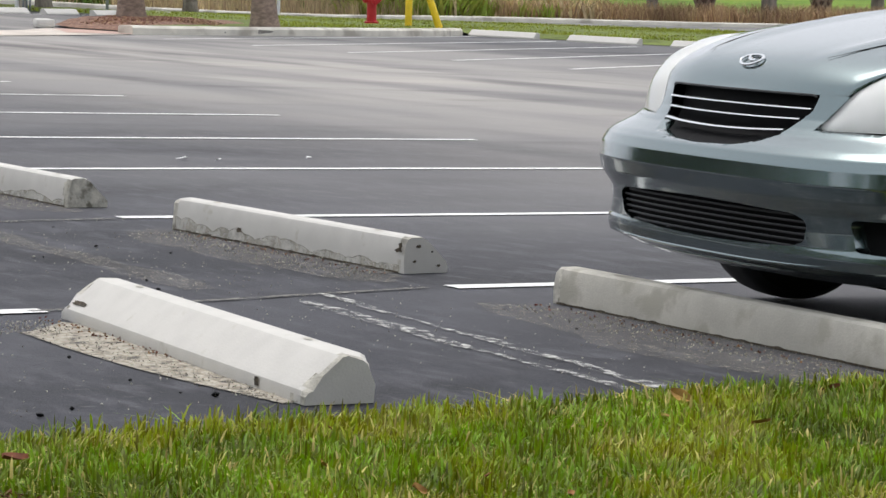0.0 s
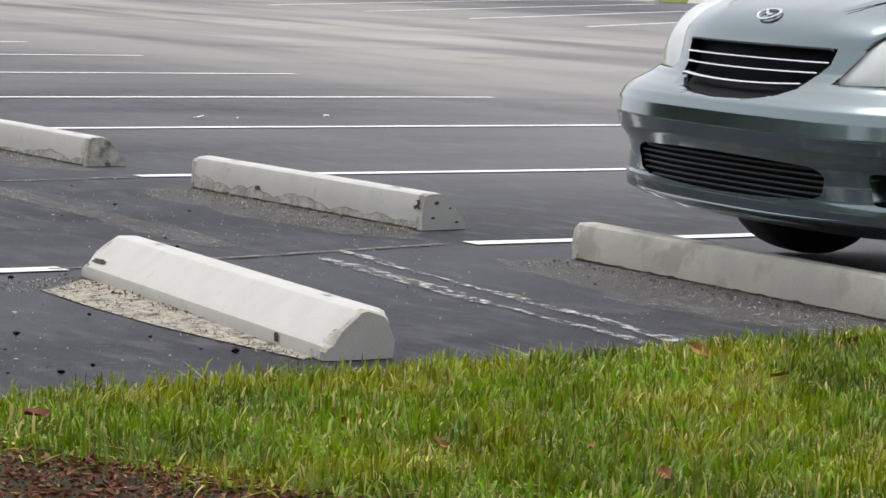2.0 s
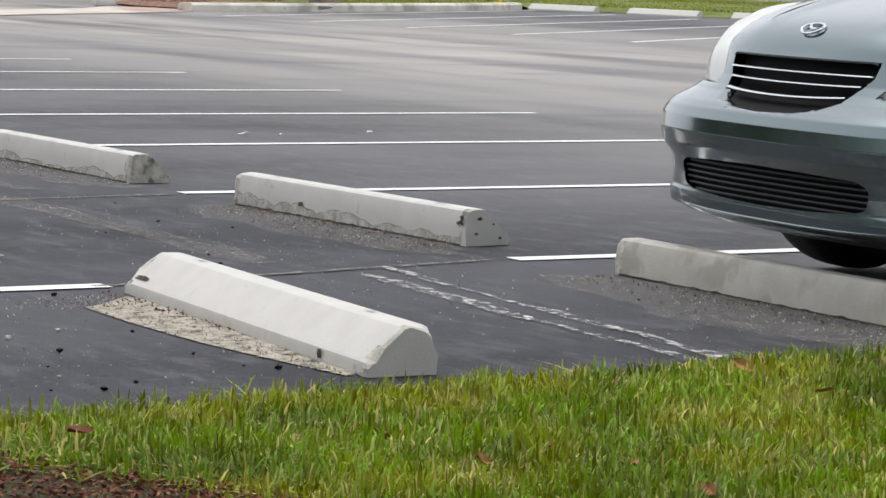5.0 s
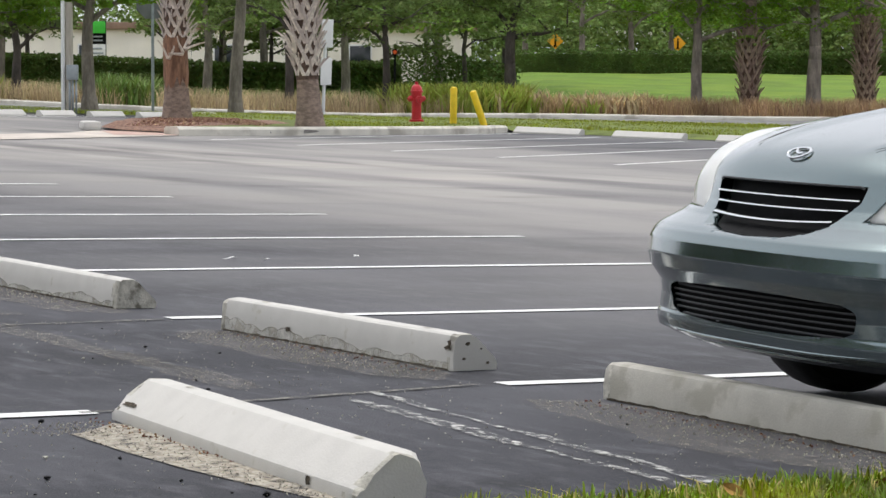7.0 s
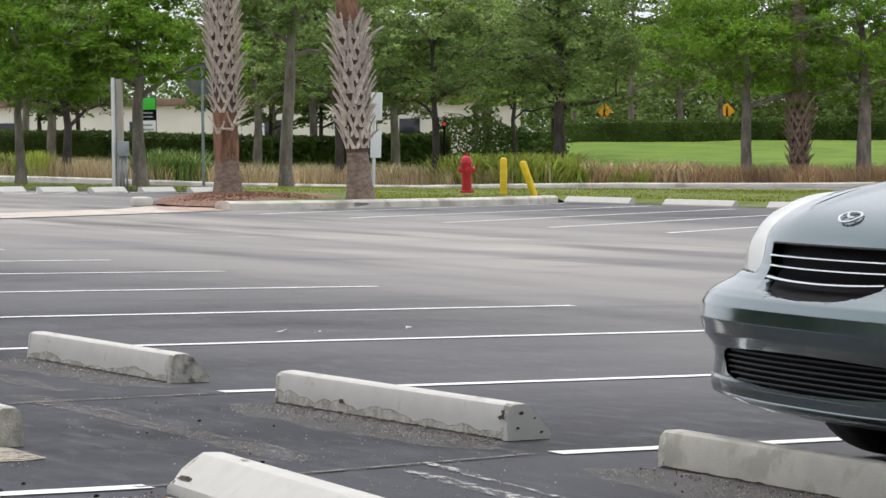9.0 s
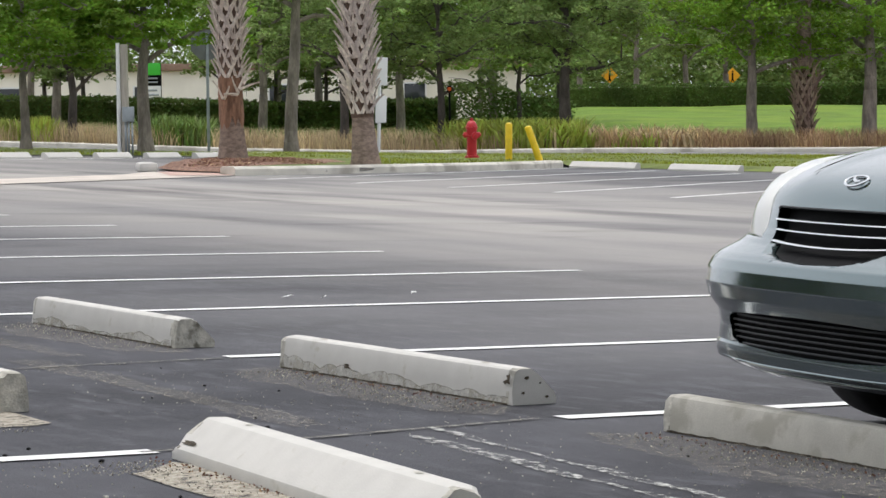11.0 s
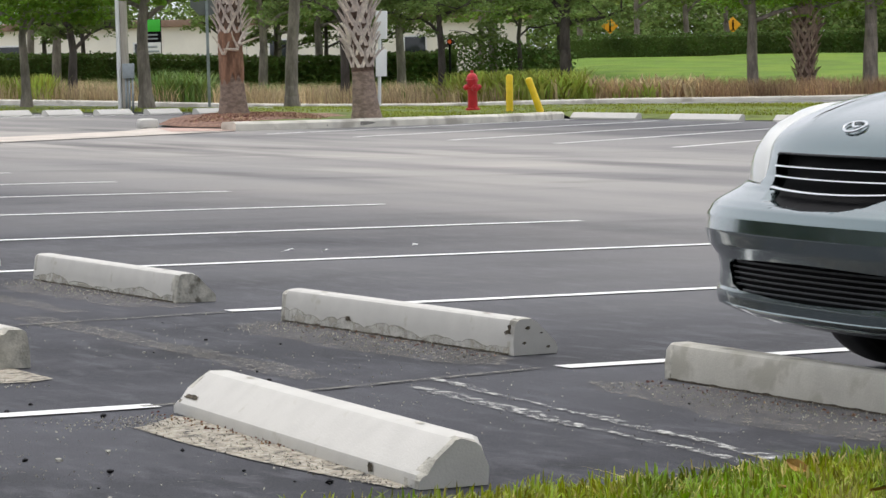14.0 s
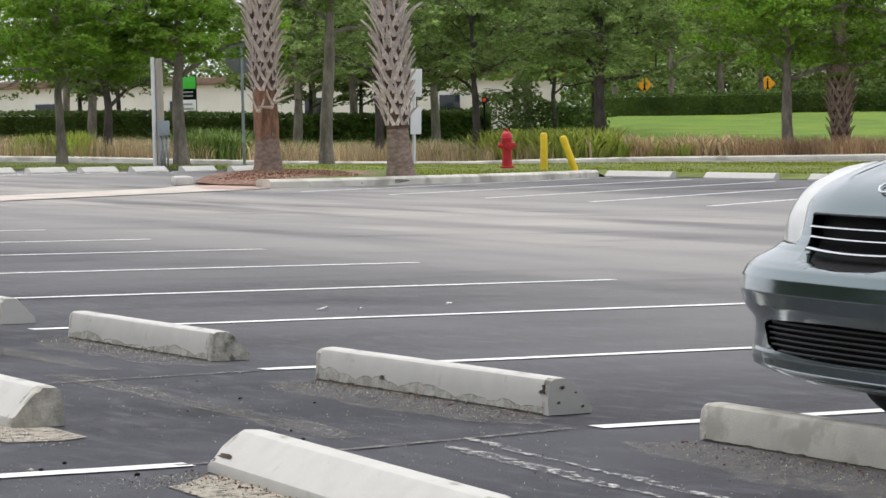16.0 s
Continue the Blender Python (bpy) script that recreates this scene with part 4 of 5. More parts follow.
    # headlights: clear covers following the corner, with chromed reflectors
    for s in (1, -1):
        lamp = thing("headlight", Matrix(), "", "")
        lamp.parent = car
        bm = bmesh.new()
        grid = []
        for i in range(13):
            a = i / 12
            row = []
            for j in range(33):
                b = j / 32
                y0 = 0.472 + 0.4 * math.sin(b * math.pi / 2) ** 0.9
                low = Vector((nose_x(y0, 0.657) - 0.2 * max(0, b - 0.9), y0, 0.657 + 0.012 * b))
                if b < 0.3:
                    z1 = 0.657 + 0.103 * b / 0.3
                    y1 = 0.472 + 0.058 * b / 0.3
                    high = Vector((nose_x(y1, z1), y1, z1))
                else:
                    y1 = 0.53 + 0.325 * (b - 0.3) / 0.7
                    x1, z1 = lamp_top(y1)
                    high = Vector((x1, y1, z1 - 0.001))
                mid = Vector((low.x + 0.025 * min(1, b * 3), (low.y + high.y) / 2 + 0.015 * b, high.z))
                p_ = low * (1 - a) ** 2 + mid * 2 * a * (1 - a) + high * a * a
                row.append(bm.verts.new((p_.x - 0.005, s * (p_.y - 0.002), p_.z)))
            grid.append(row)
        spot = grid[5][16].co
        grid_spot = (spot.x, abs(spot.y), spot.z)
        for p_, q_ in zip(grid, grid[1:]):
            for j in range(32):
                bm.faces.new((p_[j], p_[j + 1], q_[j + 1], q_[j]))
        back = bm.copy()
        for q in back.verts:
            q.co += Vector((-0.022, -0.012 * s, -0.003))
        bowl = part("reflector", back, LENS, lamp, "pale silvered reflector", sharp=80)
        cover = part("lens", bm, CLEAR, lamp, "clear headlight lens", sharp=80)
        cover.visible_shadow = False
        at = Vector(grid_spot)
        part("projector", lathe([(0.05, -0.02), (0.056, 0.012), (0.044, 0.018), (0.04, 0.004), (0.0, 0.012)], 24, None, pose(at.x - 0.075, s * (at.y - 0.04), at.z - 0.012, 0, 90, s * 25)), CHROME, lamp, "round chromed projector")
    # oval badge
    e = thing("badge", Matrix(), "", "")
    e.parent = car
    bm = bmesh.new()
    loops = []
    c = Vector((-0.185, 0, hood_z(-0.185, 0) + 0.006))
    for i in range(33):
        a = 2 * math.pi * i / 32
        bx, by = c.x + 0.024 * math.sin(a), 0.056 * math.cos(a)
        loops.append((bx, by, hood_z(bx, by) + 0.001))
    part("ring", bar(loops, 0.0048, steps=6), CHROME, e)
    part("stroke", bar([(bx, by, hood_z(bx, by) + 0.001) for bx, by in ((c.x - 0.014, -0.03), (c.x, -0.012), (c.x + 0.008, 0.012), (c.x + 0.004, 0.03))], 0.006, steps=6), CHROME, e)
    # wheels
    for x, y in ((-0.86, -0.75), (-0.86, 0.75), (-3.7, -0.77), (-3.7, 0.77)):
        w = thing("wheel", pose(x, y, 0.315, 90, 0, 0), "", "")
        w.parent = car
        part("tyre", lathe([(0.21, -0.1), (0.29, -0.108), (0.312, -0.085), (0.316, -0.04), (0.316, 0.04), (0.312, 0.085), (0.29, 0.108), (0.21, 0.1)], 40), RUBBER, w)
        part("rim", lathe([(0.21, -0.09), (0.2, -0.06), (0.06, -0.05), (0.06, 0.05), (0.2, 0.06), (0.21, 0.09)], 32), GALV, w)
    # wing panels between lens, bumper and arch
    for s in (1, -1):
        bm = bmesh.new()
        rows = []
        for i in range(15):
            x = -0.62 - 0.5 * i / 14
            rows.append([bm.verts.new((x, s * y, z)) for y, z in [(0.90 - 0.04 * (1 - q) ** 2 * 0 + 0.004 - 0.06 * q ** 3, 0.62 + (hood_z(x, 0.8) - 0.625) * q) for q in (k_ / 6 for k_ in range(7))]])
        for a, b in zip(rows, rows[1:]):
            for j in range(6):
                bm.faces.new((a[j], a[j + 1], b[j + 1], b[j]))
        part("wing", bm, CAR_PAINT, car)
    return car


build_car()


# ---------- trees and palms
def oak(x, y, height, girth, crown, label, material, seed, count=11000, size=0.14, lean=0.0, low=2.2, up=0.0, group="street trees", bark=None):
    """A broadleaf tree: tapered trunk, limbs, and a loose crown of leaf clumps along them."""
    rng = random.Random(seed)
    nrng = np.random.default_rng(seed)
    tree = thing("tree", on_ground(x, y, up), label, "tree", group)
    fork = low * rng.uniform(0.75, 0.95)
    trunk = [(lean * z / 3 + 0.03 * math.sin(z * 1.7 + seed), 0.03 * math.cos(z * 1.3 + seed), z) for z in [-0.1, 0.05, 0.3] + [fork * k / 6 for k in range(1, 7)]]
    bm = tube(trunk, [girth * 0.75, girth * 0.64, girth * 0.54] + [girth * (0.5 - 0.14 * k / 6) for k in range(1, 7)], 12)
    lead = [Vector(trunk[-1])]
    for k in range(1, 7):
        lead.append(lead[-1] + Vector((rng.uniform(-1, 1) * 0.1 + lean * 0.3, rng.uniform(-1, 1) * 0.1, (height * 0.92 - fork) / 6)))
    tube([Vector(trunk[-2])] + lead, [girth * 0.38] + [girth * 0.36 * (1 - 0.13 * k) for k in range(7)], 10, bm)
    tips = [(q, 0.8) for q in lead[2:]]
    for i in range(11):
        a = 2.4 * i + rng.uniform(-0.4, 0.4)
        h = i / 11
        top = lead[min(5, int(h * 6))].lerp(lead[min(6, int(h * 6) + 1)], h * 6 % 1)
        reach = crown * rng.uniform(0.65, 1.0) * (1 - 0.45 * h)
        rise = reach * rng.uniform(0.15, 0.6)
        p = [top]
        for k in range(1, 6):
            s = k / 5
            p.append(top + Vector((math.cos(a) * reach * s, math.sin(a) * reach * s, rise * (s ** 0.7 - 0.35 * s ** 3))) + Vector((rng.uniform(-1, 1), rng.uniform(-1, 1), rng.uniform(-1, 1))) * 0.14)
        tube(p, [girth * 0.2 * (1 - 0.85 * k / 5) for k in range(6)], 7, bm)
        tips += [(q, 1.0) for q in p[2:]]
        for q in p[2:5]:
            d = Vector((rng.uniform(-1, 1), rng.uniform(-1, 1), rng.uniform(-0.5, 0.6))) * crown * 0.4
            tube([q, q + d * 0.5 + Vector((0, 0, 0.1)), q + d], [girth * 0.08, girth * 0.05, girth * 0.015], 5, bm)
            tips += [(q + d * 0.6, 0.8), (q + d, 0.8)]
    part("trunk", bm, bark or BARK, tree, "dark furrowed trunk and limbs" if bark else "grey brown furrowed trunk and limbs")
    centres = []
    per = max(1, count // (len(tips) * 2))
    for q, k in tips:
        for _ in range(2):
            c = np.array(q) + nrng.normal(size=3) * (0.5, 0.5, 0.3) * crown * 0.24
            r = crown * 0.14 * nrng.uniform(0.6, 1.4)
            ball = nrng.normal(size=(per, 3))
            ball /= np.maximum(1.0, np.linalg.norm(ball, axis=1) / 1.3)[:, None]
            ball[:, 2] = np.abs(ball[:, 2]) * 1.1 - 0.45
            centres.append(c + ball * (r * 0.72, r * 0.72, r * 0.4))
    pts_ = np.concatenate(centres)
    pts_ = pts_[pts_[:, 2] > low * 0.78 + 0.35 * nrng.random(len(pts_))]
    leaves("crown", pts_, size, material, tree, seed=seed, up=1.6)
    return tree


def boot_mesh(material):
    """One split leaf base: two tapering straps that rise and part, standing off the trunk at their tips."""
    bm = bmesh.new()
    for s in (-1, 1):
        rows = []
        for k in range(5):
            a = k / 4
            w = 0.041 * (1 - 0.55 * a)
            yc, z, out = s * (0.012 + 0.19 * a), 0.36 * a, 0.012 + 0.014 * a + 0.055 * a ** 3
            rows.append([bm.verts.new(p) for p in ((out, yc - w, z), (out + 0.022 * (1 - a * 0.7), yc, z + 0.01), (out, yc + w, z), (out - 0.015, yc, z))])
        for p, q in zip(rows, rows[1:]):
            for j in range(4):
                bm.faces.new((p[j], p[(j + 1) % 4], q[(j + 1) % 4], q[j]))
        bm.faces.new(rows[0][::-1])
        bm.faces.new(rows[-1])
    bmesh.ops.recalc_face_normals(bm, faces=bm.faces)
    me = bpy.data.meshes.new("boot")
    bm.to_mesh(me)
    bm.free()
    me.materials.append(material)
    return me


BOOT_MESH, DARK_BOOT_MESH = boot_mesh(BOOT), boot_mesh(DARK_BOOT)


def palm(x, y, up, girth, start, stop, height, label, seed, lean=0.0, fibre=(0.0, 0.0), scale=1.0, loose=0, boots=None):
    """A sabal palm with a crosshatch of old leaf bases on its trunk."""
    rng = random.Random(seed)
    tree = thing("palm", on_ground(x, y, up), label, "palm tree", "palms")
    zs = [-0.15, 0.0, 0.12, 0.4, 0.8, 1.2, 1.8, 2.5, 3.5, 4.5, height]
    rad = lambda z: girth / 2 * (1.4 - 0.4 * min(1, z / 0.7) ** 0.6 - 0.12 * min(1, z / 3))
    bm = tube([(lean * z, 0, z) for z in zs], [rad(max(0, z)) for z in zs], 18)
    trunk = part("trunk", bm, PALM_BARK, tree, "grey ringed palm trunk")
    if fibre[1] > fibre[0]:
        bm = bmesh.new()
        steps = 26
        rows = []
        for k in range(9):
            z = fibre[0] + (fibre[1] - fibre[0]) * k / 8
            rag = 0.14 if k in (0, 8) else 0.03
            rows.append([bm.verts.new((lean * z + (rad(z) + 0.012 + rng.uniform(0, 0.022)) * math.cos(2 * math.pi * i / steps), (rad(z) + 0.012 + rng.uniform(0, 0.022)) * math.sin(2 * math.pi * i / steps), z + rng.uniform(-rag, rag))) for i in range(steps)])
        for p, q in zip(rows, rows[1:]):
            for i in range(steps):
                bm.faces.new((p[i], p[(i + 1) % steps], q[(i + 1) % steps], q[i]))
        part("fibre_sleeve", bm, PALM_FIBRE, tree, "reddish fibrous sleeve")
    # dark sleeve added so the gaps between leaf bases stand out
    bm = tube([(lean * q, 0, q) for q in (start - 0.05, start + 0.3, stop + 0.1)], [rad(q) + 0.012 for q in (start, start + 0.3, stop)], 18)
    part("boot_core", bm, CORE, tree, "dark sleeve on the trunk between leaf bases")
    z, row = start, 0
    n = 7
    while z < stop:
        for i in range(n):
            a = 360 * (i + 0.5 * (row % 2)) / n + rng.uniform(-5, 5)
            ob = new("boot", boots or BOOT_MESH)
            ob.parent = tree
            s = 1.25 * scale * rng.uniform(0.88, 1.12) * (0.78 + 0.22 * min(1, (z - start) / 0.9))
            m = pose(lean * z, 0, z + rng.uniform(-0.03, 0.03), 0, 0, a) @ pose(rad(z) - 0.01, 0, 0, 0, rng.uniform(-4, 9), 0)
            ob.matrix_basis = m @ Matrix.Diagonal((s * (2.6 if rng.random() < 0.1 else rng.uniform(0.7, 1.25)), s, s, 1))
        z += 0.185 * scale
        row += 1
    for i in range(loose):
        a = rng.uniform(-150, 0)
        ob = new("boot", boots or BOOT_MESH)
        ob.parent = tree
        zz = start - 0.12 - 0.09 * i
        ob.matrix_basis = pose(lean * zz, 0, zz, 0, 0, a) @ pose(rad(zz) + 0.01, 0, 0, rng.uniform(-70, 70), rng.uniform(0, 25), 0) @ Matrix.Diagonal((1.6, 0.9, 1.1, 1))
    # fan leaves of the crown
    verts, faces = [], []
    for i in range(22):
        a, e = 2 * math.pi * i / 22 * 2.6, rng.uniform(-0.7, 1.1)
        d = Vector((math.cos(a) * math.cos(e), math.sin(a) * math.cos(e), math.sin(e)))
        base = Vector((lean * height, 0, height - 0.2))
        hub = base + d * rng.uniform(0.9, 1.3)
        side = d.cross(Vector((0, 0, 1))).normalized()
        b0 = len(verts)
        verts += [base + side * 0.02, base - side * 0.02, hub]
        faces.append((b0, b0 + 1, b0 + 2))
        for k in range(17):
            t = (k - 8) / 8 * 1.5
            q = d * math.cos(t) + side * math.sin(t)
            tip = hub + q * rng.uniform(0.75, 0.95) - Vector((0, 0, 0.35 * rng.random()))
            b0 = len(verts)
            perp = (side * math.cos(t) - d * math.sin(t)) * 0.03
            verts += [hub, hub + q * 0.4 + perp, tip, hub + q * 0.4 - perp]
            faces.append((b0, b0 + 1, b0 + 2, b0 + 3))
    raw("fronds", verts, faces, PALM_LEAF, tree, "green fan-shaped fronds")
    return tree


palm(-3.82, 55.5, 0.18, 0.45, 1.55, 5.6, 6.4, "sabal palm with crosshatched grey leaf bases and reddish bare collar", 11, lean=-0.02, fibre=(0.7, 1.6), loose=4)
palm(-1.22, 53.3, 0.16, 0.42, 0.9, 3.05, 6.2, "sabal palm with shaggy leaf bases from low down", 12, lean=-0.055, fibre=(3.3, 4.6), scale=1.1)
palm(12.5, 96.5, 0.1, 0.56, 0.45, 2.5, 6.0, "stout palm with dark leaf bases beyond the road", 13, scale=1.25, boots=DARK_BOOT_MESH)
palm(16.6, 97.5, 0.1, 0.56, 0.45, 3.0, 6.4, "stout palm with dark leaf bases beyond the road", 14, scale=1.25, boots=DARK_BOOT_MESH)

oak(-10.2, 72.4, 5.6, 0.26, 2.6, "slim young oak with pale green crown on a verge", LEAF_LIGHT, 1, low=2.3, up=0.12)
oak(-7.15, 72.0, 5.8, 0.36, 2.5, "oak with bright green crown beside a post", LEAF_LIGHT, 2, low=2.3, up=0.12, count=15000)
oak(-3.67, 75.5, 8.0, 0.36, 2.6, "straight oak with dark green crown", LEAF_DARK, 3, low=4.3, up=0.12, lean=0.12)
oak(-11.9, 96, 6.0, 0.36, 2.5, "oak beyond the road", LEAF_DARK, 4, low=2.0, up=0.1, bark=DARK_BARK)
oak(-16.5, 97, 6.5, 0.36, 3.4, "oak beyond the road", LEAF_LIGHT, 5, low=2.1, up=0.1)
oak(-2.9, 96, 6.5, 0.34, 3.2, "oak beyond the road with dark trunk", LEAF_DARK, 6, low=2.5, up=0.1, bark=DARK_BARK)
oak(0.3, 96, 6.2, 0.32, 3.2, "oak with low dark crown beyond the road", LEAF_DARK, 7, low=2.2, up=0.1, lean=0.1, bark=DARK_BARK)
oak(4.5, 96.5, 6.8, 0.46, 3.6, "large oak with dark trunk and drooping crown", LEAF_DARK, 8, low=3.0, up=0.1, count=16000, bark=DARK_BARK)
oak(10.75, 96.5, 6.6, 0.42, 4.4, "oak with bright green crown beyond the road", LEAF_LIGHT, 9, low=2.9, up=0.1, count=20000)
oak(14.65, 96.2, 7.0, 0.55, 3.2, "oak with forked grey trunk", LEAF_LIGHT, 10, low=3.2, up=0.1, count=11000)
oak(19.0, 100, 7.0, 0.5, 3.6, "oak beyond the road", LEAF_MID, 18, low=2.6, up=0.1)
for i, (x, y, h) in enumerate(((-22, 108, 8), (-14.5, 112, 7.5), (-6.4, 110, 8), (-4.6, 118, 7.5), (-1.2, 112, 8), (2.6, 122, 8), (2.8, 129, 9), (-18, 130, 9), (-6.8, 128, 9), (-3, 134, 9), (14.5, 164, 9), (17, 166, 9), (22, 168, 9), (28, 160, 10), (3.0, 172, 9), (11.4, 160, 12), (8.4, 163, 11.5))):
    oak(x, y, h, 0.4, 4.2, "tall distant tree in dense green leaf", (LEAF_DARK, LEAF_MID, LEAF_DARK)[i % 3], 40 + i, count=6500, size=0.24, low=2.9 + 0.7 * (i % 2), group="distant trees")


for i, (x, y) in enumerate(((-14.3, 119), (-8.6, 120), (-6.6, 123), (-4.4, 121), (-2.2, 124), (-16.2, 121), (3.6, 118), (5.4, 121))):
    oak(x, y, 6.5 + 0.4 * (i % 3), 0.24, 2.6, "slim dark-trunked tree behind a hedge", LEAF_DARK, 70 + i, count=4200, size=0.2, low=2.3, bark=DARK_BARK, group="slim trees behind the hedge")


# ---------- hedges, wild grass and the woods behind
def leafy_box(name, x0, x1, y0, y1, height, material, label, seed, size=0.16, density=120):
    """A clipped hedge: a dark core under a shell of leaves."""
    rng = np.random.default_rng(seed)
    hedge = thing(name, Matrix(), label, "hedge", kind="structure")
    n = int((x1 - x0) * (2 * height + (y1 - y0)) * density)
    x = rng.uniform(x0, x1, n)
    side = rng.random(n)
    y = np.where(side < 0.55, y0 + rng.normal(0, 0.07, n), rng.uniform(y0, y1, n))
    wave = np.array([0.1 * noise.noise((a * 0.5, seed, 0)) + 0.05 * noise.noise((a * 2.1, seed, 1)) for a in x])
    z = np.where(side < 0.55, rng.uniform(0.0, 1.0, n) * (height + wave), height + wave + rng.normal(0, 0.05, n))
    z = z + np.array([gz(a, b) for a, b in zip(x, y)])
    leaves("foliage", np.stack([x, y, z], 1), size, material, hedge, seed=seed)
    k = int((x1 - x0) / 2)
    bm = bmesh.new()
    rows = []
    for i in range(k + 1):
        a = x0 + (x1 - x0) * i / k
        g = gz(a, y0)
        rows.append([bm.verts.new(p) for p in ((a, y0 + 0.12, g - 0.3), (a, y0 + 0.12, g + height - 0.12), (a, y1, g + height - 0.1), (a, y1, g - 0.3))])
    for a, b in zip(rows, rows[1:]):
        for j in range(3):
            bm.faces.new((a[j], a[j + 1], b[j + 1], b[j]))
    bm.faces.new(rows[0])
    bm.faces.new(rows[-1][::-1])
    part("core", bm, HEDGE, hedge)


leafy_box("hedge", -26, 1.0, 114, 116.5, 1.45, HEDGE, "long dark clipped hedge behind wild grass", 1)
leafy_box("hedge", 6.5, 40, 147.5, 150, 1.12, HEDGE, "clipped green hedge at the top of a lawn", 2, 0.2, 70)


def tufts(name, x0, x1, y0, y1, n, tall, material, label, seed, wide=0.02, bend=0.35, clump=True, base=None, mask=None, up=0.0):
    """Tall loose grass or reeds as many bent blades."""
    rng = np.random.default_rng(seed)
    if clump:
        c = np.stack([rng.uniform(x0, x1, n // 30 + 1), rng.uniform(y0, y1, n // 30 + 1)], 1)
        p = np.repeat(c, 30, 0)[:n] + rng.normal(size=(n, 2)) * 0.22
    else:
        p = np.stack([rng.uniform(x0, x1, n), rng.uniform(y0, y1, n)], 1)
    if mask is not None:
        p = np.array([q for q in p.tolist() if mask(*q)])
        n = len(p)
    h = tall * rng.uniform(0.45, 1.1, n)
    a = rng.uniform(0, 2 * math.pi, n)
    out = h * bend * rng.uniform(0.1, 1.2, n)
    d = np.stack([np.cos(a), np.sin(a)], 1)
    s = np.stack([-d[:, 1], d[:, 0]], 1) * wide * rng.uniform(0.6, 1.3, n)[:, None]
    z = np.array([gz(u, v) for u, v in p]) - 0.02 + up if base is None else np.full(n, base)
    def at(off, zz):
        return np.concatenate([p + off, (z + zz)[:, None]], 1)
    v = np.stack([at(-s, 0 * h), at(s, 0 * h), at(d * (out * 0.35)[:, None] + s * 0.8, h * 0.6), at(d * (out * 0.35)[:, None] - s * 0.8, h * 0.6), at(d * out[:, None], h)], 1).reshape(-1, 3)
    i = np.arange(n) * 5
    f = [(k, k + 1, k + 2, k + 3) for k in i.tolist()] + [(k + 3, k + 2, k + 4) for k in i.tolist()]
    return tagged(raw(name, v.tolist(), f, material, None), label, "grass", kind="stuff")


tufts("wild_grass", -24, 3, 93, 103, 26000, 0.72, DRY_REED, "tall dry straw-coloured wild grass", 1, 0.011, 0.75)
tufts("wild_grass", -24, 3, 96, 107, 6000, 0.75, PALMETTO, "tall green wild grass", 2, 0.014, 0.8)
tufts("wild_grass", 5.5, 24, 93, 98, 16000, 0.72, RUST_REED, "low reddish dry grass at the lawn's foot", 3, 0.012, 0.8)
tufts("reed_bed", 0.4, 4.8, 93, 98, 4200, 1.05, REED, "broad green reeds beside the road", 4, 0.06, 0.9)
tufts("reed_bed", 1.5, 9.0, 93, 96, 900, 0.85, DRY_REED, "withered tan reeds among the green", 15, 0.05, 0.9)
tufts("reed_bed", 4.8, 7.5, 93, 96, 900, 0.6, REED, "thinning reeds beside the road", 5, 0.04, 0.7)
tufts("reed_bed", -9.3, -7.5, 93.5, 97, 1500, 1.1, PALMETTO, "dark green spiky palmetto clumps", 6, 0.04, 0.8)
def on_island(x, y):
    return y > np.interp(x, (-3.3, -1.8, -0.2, 1.3, 2.9, 6.2, 10.0, 14), (49.6, 51.6, 54.5, 57.2, 61.2, 57.9, 54.1, 50.2)) + 0.1 and (x > -1.1 or y > 60)


tufts("verge_grass", -4.5, 12, 50, 74, 42000, 0.075, VERGE, "short green grass on the island", 7, 0.012, 0.5, False, mask=on_island, up=0.13)
tufts("verge_grass", -30, -5, 69.3, 76.5, 16000, 0.09, VERGE, "short green grass strip by the road", 8, 0.014, 0.5, False, up=0.08)
tufts("shrub", -13.15, -12.7, 93.5, 95.5, 900, 0.9, REED, "small bright green shrub beside the road", 9, 0.04, 0.5)
tufts("shrub", -14.4, -13.9, 93.5, 95.5, 700, 0.8, REED, "small bright green shrub beside the road", 10, 0.04, 0.5)


rc = np.random.default_rng(77)
ang, rr = rc.uniform(0, 2 * math.pi, 3200), np.sqrt(rc.random(3200)) * 0.97
spots = np.stack([-3.4 + 1.5 * rr * np.cos(ang), 55.2 + 4.9 * rr * np.sin(ang), 0.2 - 0.1 * rr ** 4], 1)
tagged(leaves("bark_chips", np.array([(x, y, gz(x, y) + w) for x, y, w in spots.tolist()]), 0.06, ISLAND_CHIP, seed=77, flat=0.4), "loose reddish bark chips on the mulch mound", "mulch", kind="stuff")

